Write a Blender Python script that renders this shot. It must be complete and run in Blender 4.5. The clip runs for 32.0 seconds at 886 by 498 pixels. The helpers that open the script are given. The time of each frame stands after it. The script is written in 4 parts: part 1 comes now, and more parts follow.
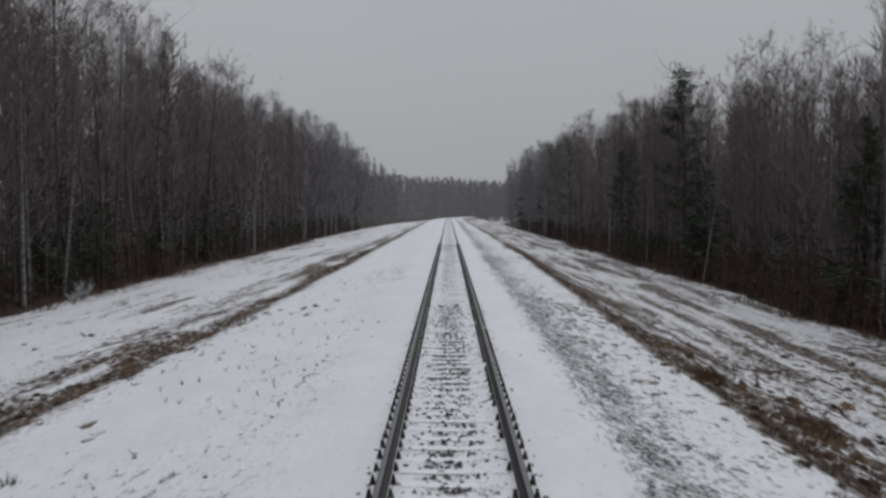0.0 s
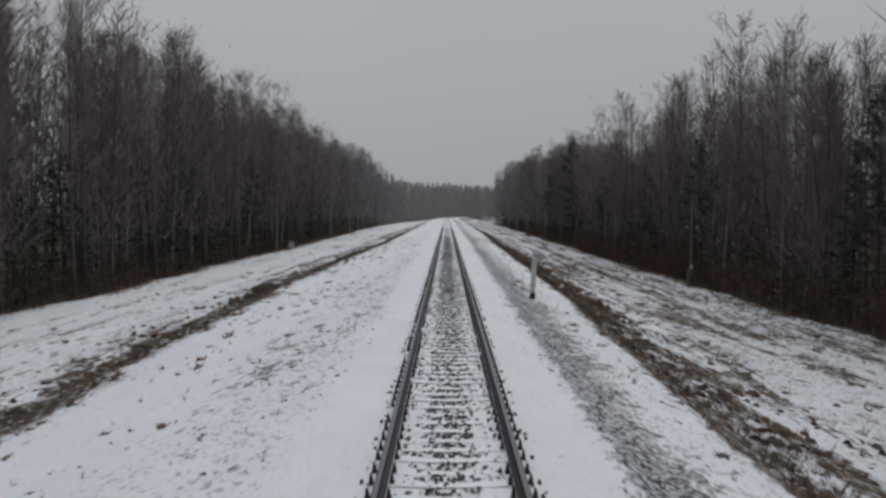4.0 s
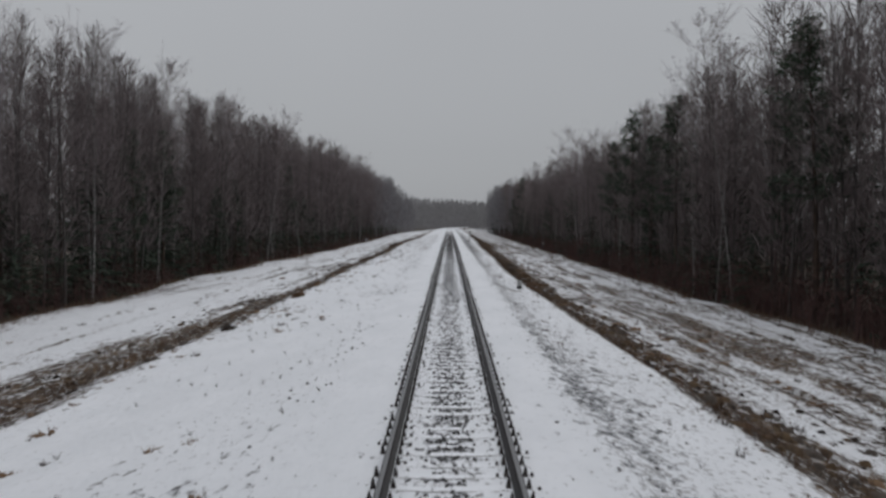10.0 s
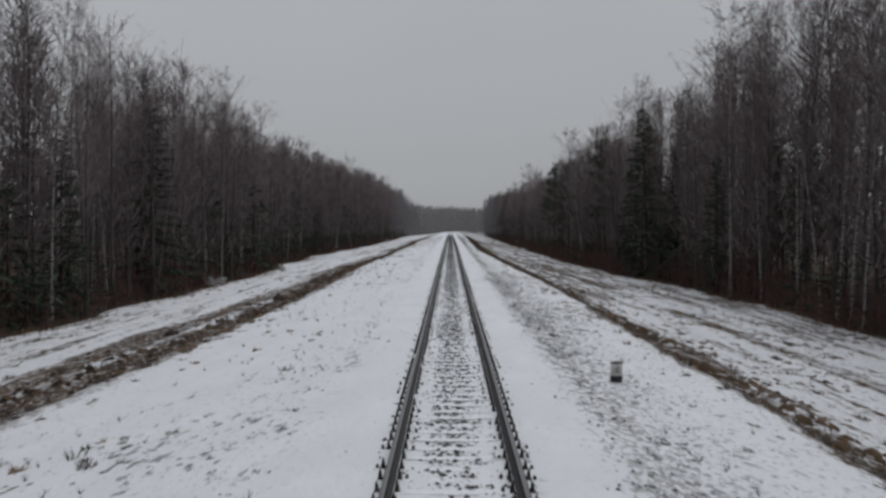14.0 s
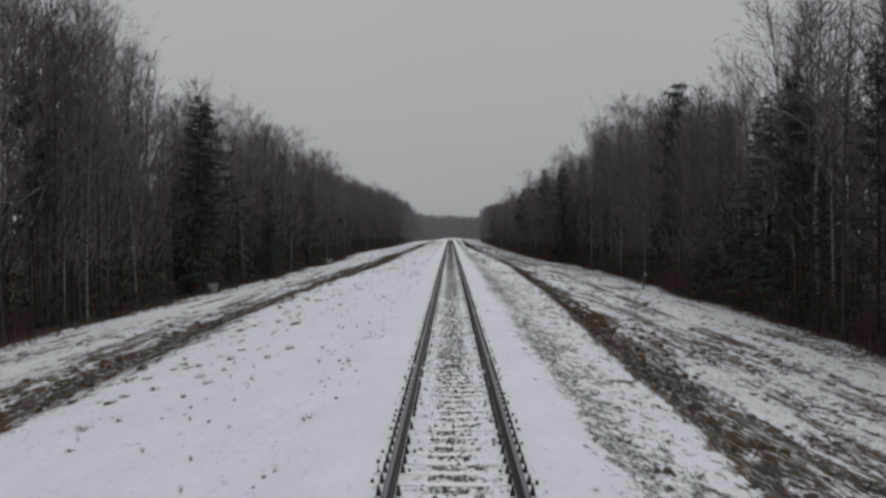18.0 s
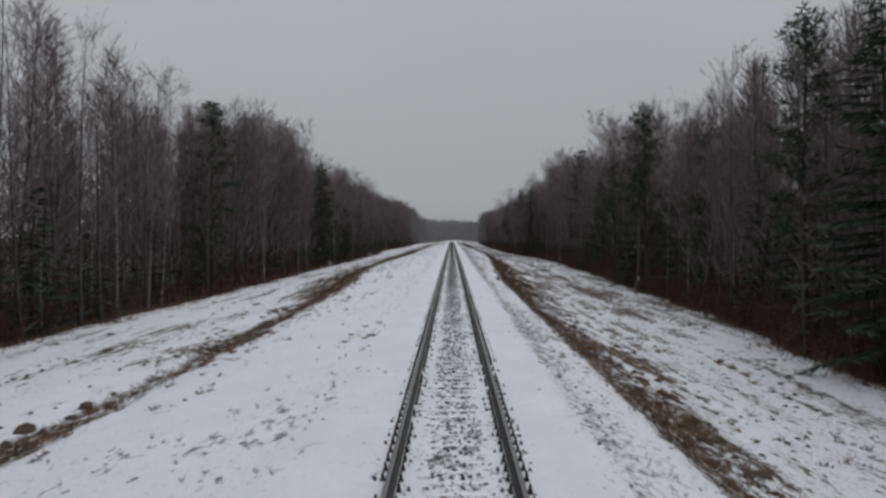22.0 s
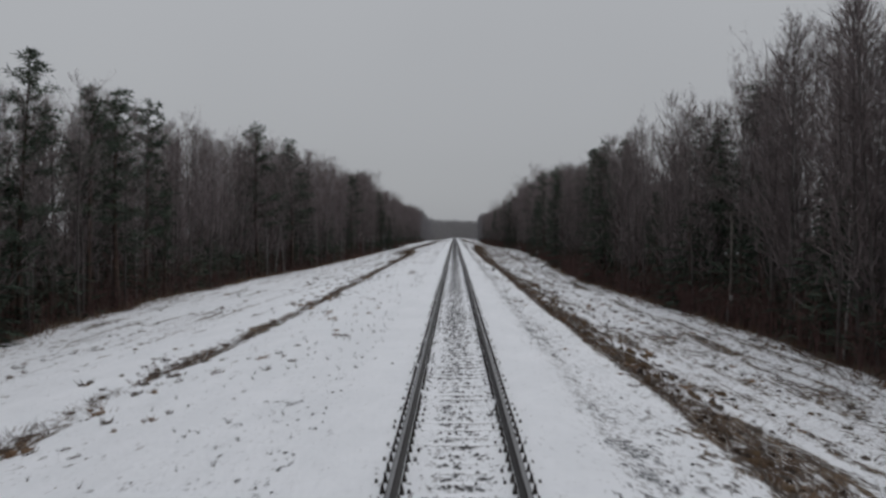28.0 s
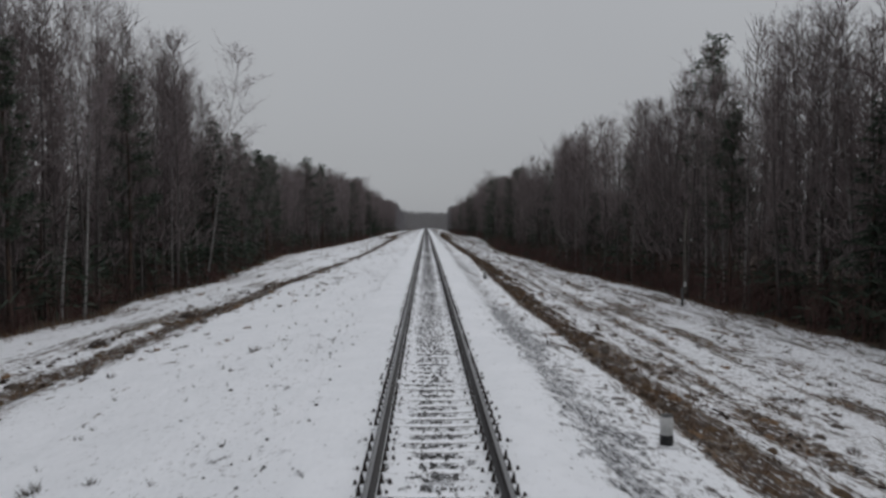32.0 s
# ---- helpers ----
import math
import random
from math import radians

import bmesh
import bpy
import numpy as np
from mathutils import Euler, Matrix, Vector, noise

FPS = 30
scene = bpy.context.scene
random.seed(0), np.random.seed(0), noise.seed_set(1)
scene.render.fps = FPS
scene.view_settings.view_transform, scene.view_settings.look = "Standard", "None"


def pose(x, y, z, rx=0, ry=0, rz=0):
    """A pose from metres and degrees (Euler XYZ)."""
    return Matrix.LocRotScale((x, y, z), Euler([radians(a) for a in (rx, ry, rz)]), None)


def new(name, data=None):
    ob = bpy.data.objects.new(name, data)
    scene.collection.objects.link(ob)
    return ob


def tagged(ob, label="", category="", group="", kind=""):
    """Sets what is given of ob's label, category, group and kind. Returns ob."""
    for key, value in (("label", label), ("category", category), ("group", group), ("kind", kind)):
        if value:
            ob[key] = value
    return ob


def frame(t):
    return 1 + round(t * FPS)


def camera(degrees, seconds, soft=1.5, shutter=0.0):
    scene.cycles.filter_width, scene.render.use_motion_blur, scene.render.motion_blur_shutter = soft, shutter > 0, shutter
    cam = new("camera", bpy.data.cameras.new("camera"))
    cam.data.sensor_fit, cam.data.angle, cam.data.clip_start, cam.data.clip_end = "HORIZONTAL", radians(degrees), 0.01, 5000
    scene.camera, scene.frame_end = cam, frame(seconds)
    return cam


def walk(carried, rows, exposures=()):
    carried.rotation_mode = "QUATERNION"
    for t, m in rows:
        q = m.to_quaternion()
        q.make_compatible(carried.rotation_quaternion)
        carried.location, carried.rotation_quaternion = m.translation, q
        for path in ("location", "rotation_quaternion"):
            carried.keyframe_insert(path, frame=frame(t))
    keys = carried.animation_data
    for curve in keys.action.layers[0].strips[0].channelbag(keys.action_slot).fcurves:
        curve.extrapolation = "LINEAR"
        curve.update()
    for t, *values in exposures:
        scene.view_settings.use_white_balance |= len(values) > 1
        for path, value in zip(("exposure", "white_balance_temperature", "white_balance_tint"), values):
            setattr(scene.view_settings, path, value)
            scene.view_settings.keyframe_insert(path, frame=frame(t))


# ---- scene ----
cam = camera(53.4, 32.0, soft=2.8, shutter=0.12)

# The line runs along y; the rail heads lie at height crest(y), a long flat summit.
BEND = 120000.0


def crest(y):
    return -(y + 250.0) ** 2 / (2 * BEND)


# seconds, x, y, z, pitch, turn
PATH = [
    (0.0, -0.050, 41.08, 2.587, 87.266, 0.356),
    (0.5, -0.050, 31.75, 2.609, 87.329, 0.470),
    (1.0, -0.050, 22.42, 2.631, 87.444, 0.580),
    (1.5, -0.050, 13.10, 2.652, 87.507, 0.301),
    (2.0, -0.050, 3.79, 2.672, 87.849, 0.470),
    (2.5, -0.050, -5.52, 2.691, 87.571, 0.525),
    (3.0, -0.050, -14.82, 2.710, 87.351, 0.470),
    (3.5, -0.050, -24.12, 2.727, 87.635, 0.301),
    (4.0, -0.050, -33.42, 2.745, 87.360, 0.242),
    (4.5, -0.047, -42.71, 2.761, 87.251, 0.301),
    (6.5, -0.033, -79.84, 2.819, 87.067, 0.466),
    (7.0, -0.030, -89.12, 2.832, 87.970, 0.525),
    (7.5, -0.028, -98.39, 2.844, 87.637, 0.242),
    (8.0, -0.027, -107.66, 2.856, 87.696, 0.918),
    (8.5, -0.025, -116.92, 2.866, 88.152, 0.804),
    (9.0, -0.023, -126.19, 2.876, 88.156, 0.690),
    (9.5, -0.022, -135.45, 2.885, 88.161, 0.580),
    (10.0, -0.020, -144.72, 2.894, 88.107, 0.411),
    (10.5, -0.025, -153.98, 2.902, 88.225, 0.466),
    (11.0, -0.030, -163.24, 2.909, 88.174, 0.580),
    (11.5, -0.035, -172.50, 2.915, 88.347, 0.690),
    (12.0, -0.040, -181.75, 2.921, 88.689, 0.690),
    (12.5, -0.045, -191.01, 2.926, 87.681, -0.544),
    (13.0, -0.050, -200.27, 2.930, 87.741, -0.095),
    (13.5, -0.052, -209.53, 2.933, 88.475, 0.690),
    (14.0, -0.053, -218.78, 2.936, 88.425, 0.466),
    (14.5, -0.055, -228.04, 2.938, 88.260, 0.129),
    (16.5, -0.062, -265.08, 2.939, 88.546, 0.606),
    (17.0, -0.063, -274.34, 2.938, 88.699, 0.005),
    (17.5, -0.065, -283.61, 2.935, 88.723, 0.062),
    (18.0, -0.067, -292.88, 2.932, 88.877, 0.455),
    (18.5, -0.068, -302.14, 2.929, 88.787, 0.154),
    (19.0, -0.070, -311.42, 2.924, 88.906, -0.219),
    (19.5, -0.060, -320.69, 2.919, 88.910, 0.062),
    (20.0, -0.050, -329.97, 2.913, 89.026, 0.062),
    (20.5, -0.040, -339.25, 2.907, 88.581, 0.062),
    (21.0, -0.030, -348.53, 2.900, 88.884, 0.193),
    (21.5, -0.033, -357.82, 2.892, 88.946, 0.624),
    (22.0, -0.035, -367.11, 2.883, 89.081, 0.568),
    (22.5, -0.037, -376.40, 2.873, 89.048, 0.268),
    (23.0, -0.040, -385.70, 2.863, 88.884, -0.051),
    (23.5, -0.043, -395.00, 2.852, 88.888, 0.343),
    (24.0, -0.045, -404.31, 2.841, 89.005, 0.286),
    (24.5, -0.048, -413.62, 2.828, 88.786, 0.081),
    (25.0, -0.050, -422.94, 2.815, 88.658, -0.201),
    (25.5, -0.050, -432.26, 2.802, 88.813, -0.033),
    (27.5, -0.050, -469.61, 2.739, 88.616, -0.075),
    (28.0, -0.050, -478.96, 2.722, 88.987, 0.740),
    (28.5, -0.058, -488.32, 2.703, 88.878, 0.740),
    (29.0, -0.065, -497.69, 2.684, 88.545, -0.160),
    (29.5, -0.073, -507.06, 2.665, 88.298, 0.149),
    (30.0, -0.080, -516.44, 2.644, 88.357, -0.160),
    (30.5, -0.100, -525.83, 2.623, 88.784, -0.048),
    (31.0, -0.120, -535.23, 2.601, 88.732, -0.441),
    (31.5, -0.130, -544.63, 2.578, 88.512, -0.891),
    (32.0, -0.140, -554.04, 2.555, 88.403, -1.115),
]
walk(cam, [(t, pose(x, y, z, rx, 0, rz)) for t, x, y, z, rx, rz in PATH])

# ---- sky and light: a closed grey overcast ----
world = bpy.data.worlds.new("overcast")
scene.world = world
world.use_nodes = True
wt = world.node_tree
wt.nodes.clear()
w_out = wt.nodes.new("ShaderNodeOutputWorld")
w_sky = wt.nodes.new("ShaderNodeTexSky")
w_sky.sky_type = "NISHITA"
w_sky.sun_disc = False
w_sky.sun_elevation, w_sky.sun_rotation = radians(38), radians(150)
w_hsv = wt.nodes.new("ShaderNodeHueSaturation")
w_hsv.inputs["Saturation"].default_value = 0.1
w_bg1 = wt.nodes.new("ShaderNodeBackground")
w_bg1.inputs["Strength"].default_value = 0.012
w_tc = wt.nodes.new("ShaderNodeTexCoord")
w_sep = wt.nodes.new("ShaderNodeSeparateXYZ")
w_map = wt.nodes.new("ShaderNodeMapRange")
w_map.inputs["From Min"].default_value, w_map.inputs["From Max"].default_value = 0.0, 1.0
w_map.inputs["To Min"].default_value, w_map.inputs["To Max"].default_value = 0.276, 0.60
w_cld = wt.nodes.new("ShaderNodeTexNoise")
w_cld.inputs["Scale"].default_value, w_cld.inputs["Detail"].default_value = 2.2, 3
w_cm = wt.nodes.new("ShaderNodeMapRange")
w_cm.inputs["To Min"].default_value, w_cm.inputs["To Max"].default_value = 0.93, 1.07
w_mul = wt.nodes.new("ShaderNodeMath")
w_mul.operation = "MULTIPLY"
w_bg2 = wt.nodes.new("ShaderNodeBackground")
w_bg2.inputs["Color"].default_value = (0.95, 0.985, 1.045, 1)
w_add = wt.nodes.new("ShaderNodeAddShader")
wt.links.new(w_sky.outputs[0], w_hsv.inputs["Color"])
wt.links.new(w_hsv.outputs[0], w_bg1.inputs["Color"])
wt.links.new(w_tc.outputs["Generated"], w_sep.inputs[0])
wt.links.new(w_tc.outputs["Generated"], w_cld.inputs["Vector"])
wt.links.new(w_sep.outputs["Z"], w_map.inputs["Value"])
wt.links.new(w_cld.outputs[0], w_cm.inputs["Value"])
wt.links.new(w_map.outputs[0], w_mul.inputs[0])
wt.links.new(w_cm.outputs[0], w_mul.inputs[1])
wt.links.new(w_mul.outputs[0], w_bg2.inputs["Strength"])
wt.links.new(w_bg1.outputs[0], w_add.inputs[0])
wt.links.new(w_bg2.outputs[0], w_add.inputs[1])
wt.links.new(w_add.outputs[0], w_out.inputs["Surface"])

sun_data = bpy.data.lights.new("sun", "SUN")
sun_data.energy, sun_data.angle, sun_data.color = 0.5, radians(50), (1.0, 0.98, 0.95)
sun = new("sun", sun_data)
sun.rotation_euler = (radians(30), 0, radians(150))


# ---- materials ----
class Nodes:
    """A node material, written line by line."""

    def __init__(self, name, rough=0.9):
        self.m = bpy.data.materials.new(name)
        self.m.use_nodes = True
        self.t = self.m.node_tree
        self.b = self.t.nodes["Principled BSDF"]
        self.b.inputs["Roughness"].default_value = rough
        self.b.inputs["Specular IOR Level"].default_value = 0.25

    def put(self, socket, v):
        if isinstance(v, bpy.types.NodeSocket):
            self.t.links.new(v, socket)
        else:
            socket.default_value = v

    def math(self, op, a, b=0.0, c=0.0, clamp=False):
        n = self.t.nodes.new("ShaderNodeMath")
        n.operation, n.use_clamp = op, clamp
        for s, v in zip(n.inputs, (a, b, c)):
            self.put(s, v)
        return n.outputs[0]

    def place(self):
        n = self.t.nodes.new("ShaderNodeTexCoord")
        return n.outputs["Object"]

    def axes(self, v):
        n = self.t.nodes.new("ShaderNodeSeparateXYZ")
        self.put(n.inputs[0], v)
        return n.outputs

    def noise(self, v, scale, detail=4, rough=0.55, stretch=(1, 1, 1)):
        if stretch != (1, 1, 1):
            mp = self.t.nodes.new("ShaderNodeMapping")
            mp.inputs["Scale"].default_value = stretch
            self.put(mp.inputs["Vector"], v)
            v = mp.outputs[0]
        n = self.t.nodes.new("ShaderNodeTexNoise")
        n.inputs["Scale"].default_value, n.inputs["Detail"].default_value, n.inputs["Roughness"].default_value = scale, detail, rough
        self.put(n.inputs["Vector"], v)
        return n.outputs[0]

    def step(self, v, lo, hi, a=0.0, b=1.0):
        n = self.t.nodes.new("ShaderNodeMapRange")
        n.interpolation_type = "SMOOTHSTEP"
        self.put(n.inputs["Value"], v)
        for key, x in (("From Min", lo), ("From Max", hi), ("To Min", a), ("To Max", b)):
            n.inputs[key].default_value = x
        return n.outputs[0]

    def mix(self, f, a, b):
        n = self.t.nodes.new("ShaderNodeMix")
        n.data_type = "RGBA"
        self.put(n.inputs[0], f)
        for s, v in ((n.inputs[6], a), (n.inputs[7], b)):
            self.put(s, (*v, 1) if isinstance(v, tuple) else v)
        return n.outputs[2]

    def ramp(self, v, stops):
        n = self.t.nodes.new("ShaderNodeValToRGB")
        e = n.color_ramp.elements
        while len(e) < len(stops):
            e.new(0.5)
        for el, (p, c) in zip(e, stops):
            el.position, el.color = p, (c, c, c, 1)
        self.put(n.inputs[0], v)
        return n.outputs[0]

    def random(self):
        return self.t.nodes.new("ShaderNodeObjectInfo").outputs["Random"]

    def island(self):
        return self.t.nodes.new("ShaderNodeNewGeometry").outputs["Random Per Island"]

    def bump(self, h, strength=0.5, dist=0.02):
        n = self.t.nodes.new("ShaderNodeBump")
        n.inputs["Strength"].default_value, n.inputs["Distance"].default_value = strength, dist
        self.put(n.inputs["Height"], h)
        self.t.links.new(n.outputs[0], self.b.inputs["Normal"])

    def done(self, color, rough=None):
        self.put(self.b.inputs["Base Color"], (*color, 1) if isinstance(color, tuple) else color)
        if rough is not None:
            self.put(self.b.inputs["Roughness"], rough)
        return self.m


SNOW = (0.84, 0.852, 0.888)
# share of bare dead grass across the line, by distance x from its axis
COVER = ((-30, 0.5), (-24, 0.36), (-20, 0.24), (-12, 0.20), (-8.1, 0.28), (-7.8, 0.84), (-7.35, 0.86), (-7.0, 0.22),
         (-4.6, 0.06), (-2.7, 0.16), (-2.2, 0.1), (-1.7, 0), (-0.62, 0.08), (-0.33, 0.42), (0.33, 0.42), (0.62, 0.08), (1.7, 0.05), (2.15, 0.26), (2.45, 0.52), (2.85, 0.52), (3.2, 0.39),
         (4.6, 0.27), (5.3, 0.34), (5.55, 0.95), (5.95, 0.95), (6.3, 0.80), (8.0, 0.56), (9.3, 0.38), (15, 0.34), (20, 0.46), (30, 0.6))


def cover(x):
    return float(np.interp(x, [a for a, _ in COVER], [b for _, b in COVER]))


def ground_material():
    k = Nodes("snowy_ground", 0.85)
    p = k.place()
    x, y, z = k.axes(p)
    wob = k.noise(p, 0.05, 2, stretch=(0.3, 1, 1))
    wob2 = k.noise(p, 0.6, 3, stretch=(1, 0.7, 1))
    lie = k.t.nodes.new("ShaderNodeAttribute")
    lie.attribute_name = "lie"
    x = lie.outputs["Fac"]
    xx = k.math("ADD", x, k.math("MULTIPLY_ADD", wob, 1.2, -0.6))
    xx = k.math("ADD", xx, k.math("MULTIPLY_ADD", wob2, 1.0, -0.5))
    xx = k.mix(k.step(k.math("ABSOLUTE", x), 2.0, 4.5), x, xx)
    share = k.ramp(k.math("MULTIPLY_ADD", xx, 1 / 60, 0.5), [((a + 30) / 60, max(0.0, b)) for a, b in COVER])
    def attr(name):
        n = k.t.nodes.new("ShaderNodeAttribute")
        n.attribute_name = name
        return n.outputs["Fac"]

    def zone(a, b, c, d):
        return k.math("MULTIPLY", k.step(xx, a, b), k.step(xx, c, d, 1.0, 0.0))

    def more(zoned, v, gain, off):
        return k.math("ADD", share, k.math("MULTIPLY", zoned, k.math("MULTIPLY_ADD", v, gain, off)))

    island = k.noise(p, 0.42, 4, 0.62, (1.2, 0.42, 1))
    share = more(zone(-12.0, -9.8, -6.9, -6.2), attr("churn"), 0.80, -0.36)
    share = more(zone(5.9, 6.3, 7.5, 10.5), attr("strip"), 0.55, -0.33)
    share = more(zone(8.5, 10.5, 17.0, 20.0), attr("strip"), 0.34, -0.17)
    share = more(zone(6.0, 6.4, 8.5, 11.0), island, 2.8, -1.38)
    share = more(zone(-11.0, -8.6, -7.3, -7.0), island, 2.4, -1.24)
    # old wheel ruts out on the slopes, bare here and there
    rut = k.step(k.noise(p, 0.11, 3, 0.6, (0.4, 1, 1)), 0.42, 0.56)
    share = more(zone(13.9, 14.4, 15.1, 15.7), rut, 0.42, 0.02)
    share = more(zone(11.2, 11.5, 11.9, 12.3), rut, 0.22, -0.02)
    share = more(zone(-9.7, -9.3, -8.9, -8.5), attr("churn"), 0.36, -0.15)
    share = more(zone(-14.6, -14.2, -13.8, -13.3), rut, 0.26, -0.02)
    share = more(zone(1.8, 2.3, 3.1, 4.6), attr("thaw"), 0.52, -0.22)
    share = more(zone(-5.6, -3.4, -2.3, -1.9), attr("thaw"), 0.34, -0.14)
    streak = k.noise(p, 1.9, 5, 0.70, (1.0, 0.42, 1))
    clump = k.noise(p, 4.8, 5, 0.72, (1.0, 0.45, 1))
    large = k.noise(p, 0.16, 3, 0.5, (1, 0.5, 1))
    f = k.math("ADD", k.math("MULTIPLY", streak, 0.6), k.math("MULTIPLY", clump, 1.0))
    f = k.math("ADD", f, k.math("MULTIPLY", large, 0.5))
    lane = k.noise(p, 0.9, 4, 0.65, (1, 0.07, 1))
    f = k.math("ADD", f, k.math("MULTIPLY", k.math("MULTIPLY_ADD", lane, 0.9, -0.45), k.step(k.math("ABSOLUTE", x), 6.0, 8.5)))
    f = k.math("ADD", k.math("MULTIPLY_ADD", f, 2.3, -2.415), share)
    bare = k.step(f, 0.53, 0.60)
    # dead grass, wet earth and grit
    tint = k.noise(p, 1.9, 5, 0.7, (1, 0.3, 1))
    fine = k.noise(p, 14, 5, 0.8, (1, 0.7, 1))
    grass = k.mix(k.step(tint, 0.40, 0.60), (0.070, 0.043, 0.029), (0.20, 0.128, 0.074))
    grass = k.mix(k.step(k.noise(p, 0.35, 3), 0.42, 0.58), grass, k.mix(0.2, grass, (0.10, 0.078, 0.036)))
    grass = k.mix(k.step(fine, 0.42, 0.58), (0.028, 0.021, 0.017), grass)
    grass = k.mix(k.step(k.noise(p, 7, 5, 0.75, (1, 0.35, 1)), 0.54, 0.60), grass, (0.60, 0.61, 0.63))
    grit = k.mix(k.step(k.noise(p, 13, 4, 0.75, (1, 0.5, 1)), 0.44, 0.56), (0.062, 0.061, 0.063), (0.56, 0.57, 0.60))
    near = k.step(k.math("ABSOLUTE", x), 3.4, 5.0)
    soil = k.mix(near, grit, grass)
    # snow: wind crust, thin grey spots where stalks show through
    s_var = k.noise(p, 0.9, 4, 0.6, (1, 0.5, 1))
    snow = k.mix(k.step(s_var, 0.35, 0.7), (0.79, 0.805, 0.84), SNOW)
    snow = k.mix(k.math("MULTIPLY", k.step(k.noise(p, 5.0, 4, 0.7, (1, 0.7, 1)), 0.52, 0.68), 0.12), snow, (0.50, 0.50, 0.53))
    thin = k.step(k.math("ADD", k.noise(p, 9, 4, 0.72, (1, 0.6, 1)), k.math("MULTIPLY", share, 0.3)), 0.65, 0.72)
    snow = k.mix(k.math("MULTIPLY", thin, 0.7), snow, (0.26, 0.25, 0.25))
    col = k.mix(bare, snow, soil)
    # leaf litter under the trees
    at = k.t.nodes.new("ShaderNodeAttribute")
    at.attribute_name = "litter"
    lit_f = k.step(k.math("ADD", at.outputs["Fac"], k.math("MULTIPLY_ADD", clump, 0.8, -0.4)), 0.35, 0.6)
    col = k.mix(lit_f, col, k.mix(tint, (0.03, 0.022, 0.017), (0.085, 0.06, 0.042)))
    h = k.math("ADD", k.math("MULTIPLY", streak, 0.5), k.math("MULTIPLY", fine, 0.16))
    h = k.math("ADD", h, k.math("MULTIPLY", bare, k.math("MULTIPLY_ADD", clump, 0.7, -0.3)))
    k.bump(h, 0.75, 0.14)
    return k.done(col)


def bark_material(name, light, dark, scale, stretch, lo, hi):
    k = Nodes(name, 0.9)
    p = k.place()
    z = k.axes(p)[2]
    n = k.noise(p, scale, 4, 0.65, stretch)
    col = k.mix(k.step(n, lo, hi), dark, light)
    col = k.mix(k.step(k.noise(p, 0.35, 2), 0.3, 0.75), col, k.mix(0.45, col, dark))
    k.bump(n, 0.4, 0.02)
    return k.done(col)


def twig_material(name, a, b, each=False):
    k = Nodes(name, 0.9)
    p = k.place()
    col = k.mix(k.island() if each else k.random(), a, b)
    col = k.mix(k.step(k.noise(p, 0.5, 3), 0.35, 0.7), col, k.mix(0.5, col, a))
    return k.done(col)


def needle_material(name, a, b):
    k = Nodes(name, 0.75)
    p = k.place()
    return k.done(k.mix(k.step(k.noise(p, 1.3, 4, 0.7), 0.35, 0.65), a, b))


M_GROUND = ground_material()
M_BIRCH = bark_material("birch_bark", (0.29, 0.278, 0.266), (0.05, 0.044, 0.042), 2.6, (1, 1, 3.0), 0.38, 0.52)
M_ASPEN = bark_material("grey_bark", (0.112, 0.10, 0.095), (0.05, 0.043, 0.04), 3.0, (1, 1, 0.35), 0.3, 0.65)
M_PINEBARK = bark_material("pine_bark", (0.095, 0.062, 0.046), (0.035, 0.028, 0.025), 4.0, (1, 1, 0.4), 0.35, 0.65)
M_TWIG = twig_material("bare_twigs", (0.175, 0.147, 0.148), (0.265, 0.226, 0.225))
# the bare twigs again, the wood's inner shade put into a darker colour
M_TWIG_SHADED = twig_material("shaded_deep_twigs", (0.135, 0.111, 0.111), (0.185, 0.154, 0.152), True)
M_BRUSH = twig_material("brushwood", (0.070, 0.038, 0.035), (0.125, 0.076, 0.068), True)
M_PINE = needle_material("pine_needles", (0.032, 0.046, 0.035), (0.075, 0.096, 0.066))
M_SPRUCE = needle_material("spruce_needles", (0.026, 0.038, 0.028), (0.062, 0.080, 0.056))


def steel_material():
    k = Nodes("rail_steel", 0.4)
    p = k.place()
    z = k.axes(k.t.nodes.new("ShaderNodeNewGeometry").outputs["Normal"])[2]
    top = k.step(z, 0.9, 0.98)
    n = k.noise(p, 9, 4, 0.6, (1, 0.15, 1))
    rust = k.mix(n, (0.020, 0.018, 0.018), (0.046, 0.041, 0.039))
    worn = k.mix(k.noise(p, 30, 3, 0.6, (1, 0.05, 1)), (0.13, 0.13, 0.137), (0.23, 0.23, 0.24))
    k.put(k.b.inputs["Metallic"], k.math("MULTIPLY", top, 0.75))
    return k.done(k.mix(top, rust, worn), k.step(top, 0, 1, 0.85, 0.38))


def sleeper_material():
    k = Nodes("snowed_concrete", 0.9)
    p = k.place()
    r = k.random()
    n = k.noise(p, 5, 5, 0.7)
    conc = k.mix(k.noise(p, 30, 3), (0.17, 0.165, 0.16), (0.28, 0.275, 0.27))
    nz = k.axes(k.t.nodes.new("ShaderNodeNewGeometry").outputs["Normal"])[2]
    f = k.math("ADD", k.math("ADD", n, k.math("MULTIPLY", r, 0.12)), k.step(nz, 0.5, 0.9, -0.5, 0.0))
    k.bump(n, 0.5, 0.02)
    return k.done(k.mix(k.step(f, 0.36, 0.46), conc, SNOW))


def plain(name, a, b, rough=0.8, scale=8.0, bump=0.2, metal=0.0):
    k = Nodes(name, rough)
    p = k.place()
    n = k.noise(p, scale, 5, 0.65)
    k.b.inputs["Metallic"].default_value = metal
    k.bump(n, bump, 0.01)
    return k.done(k.mix(k.step(n, 0.3, 0.7), a, b))


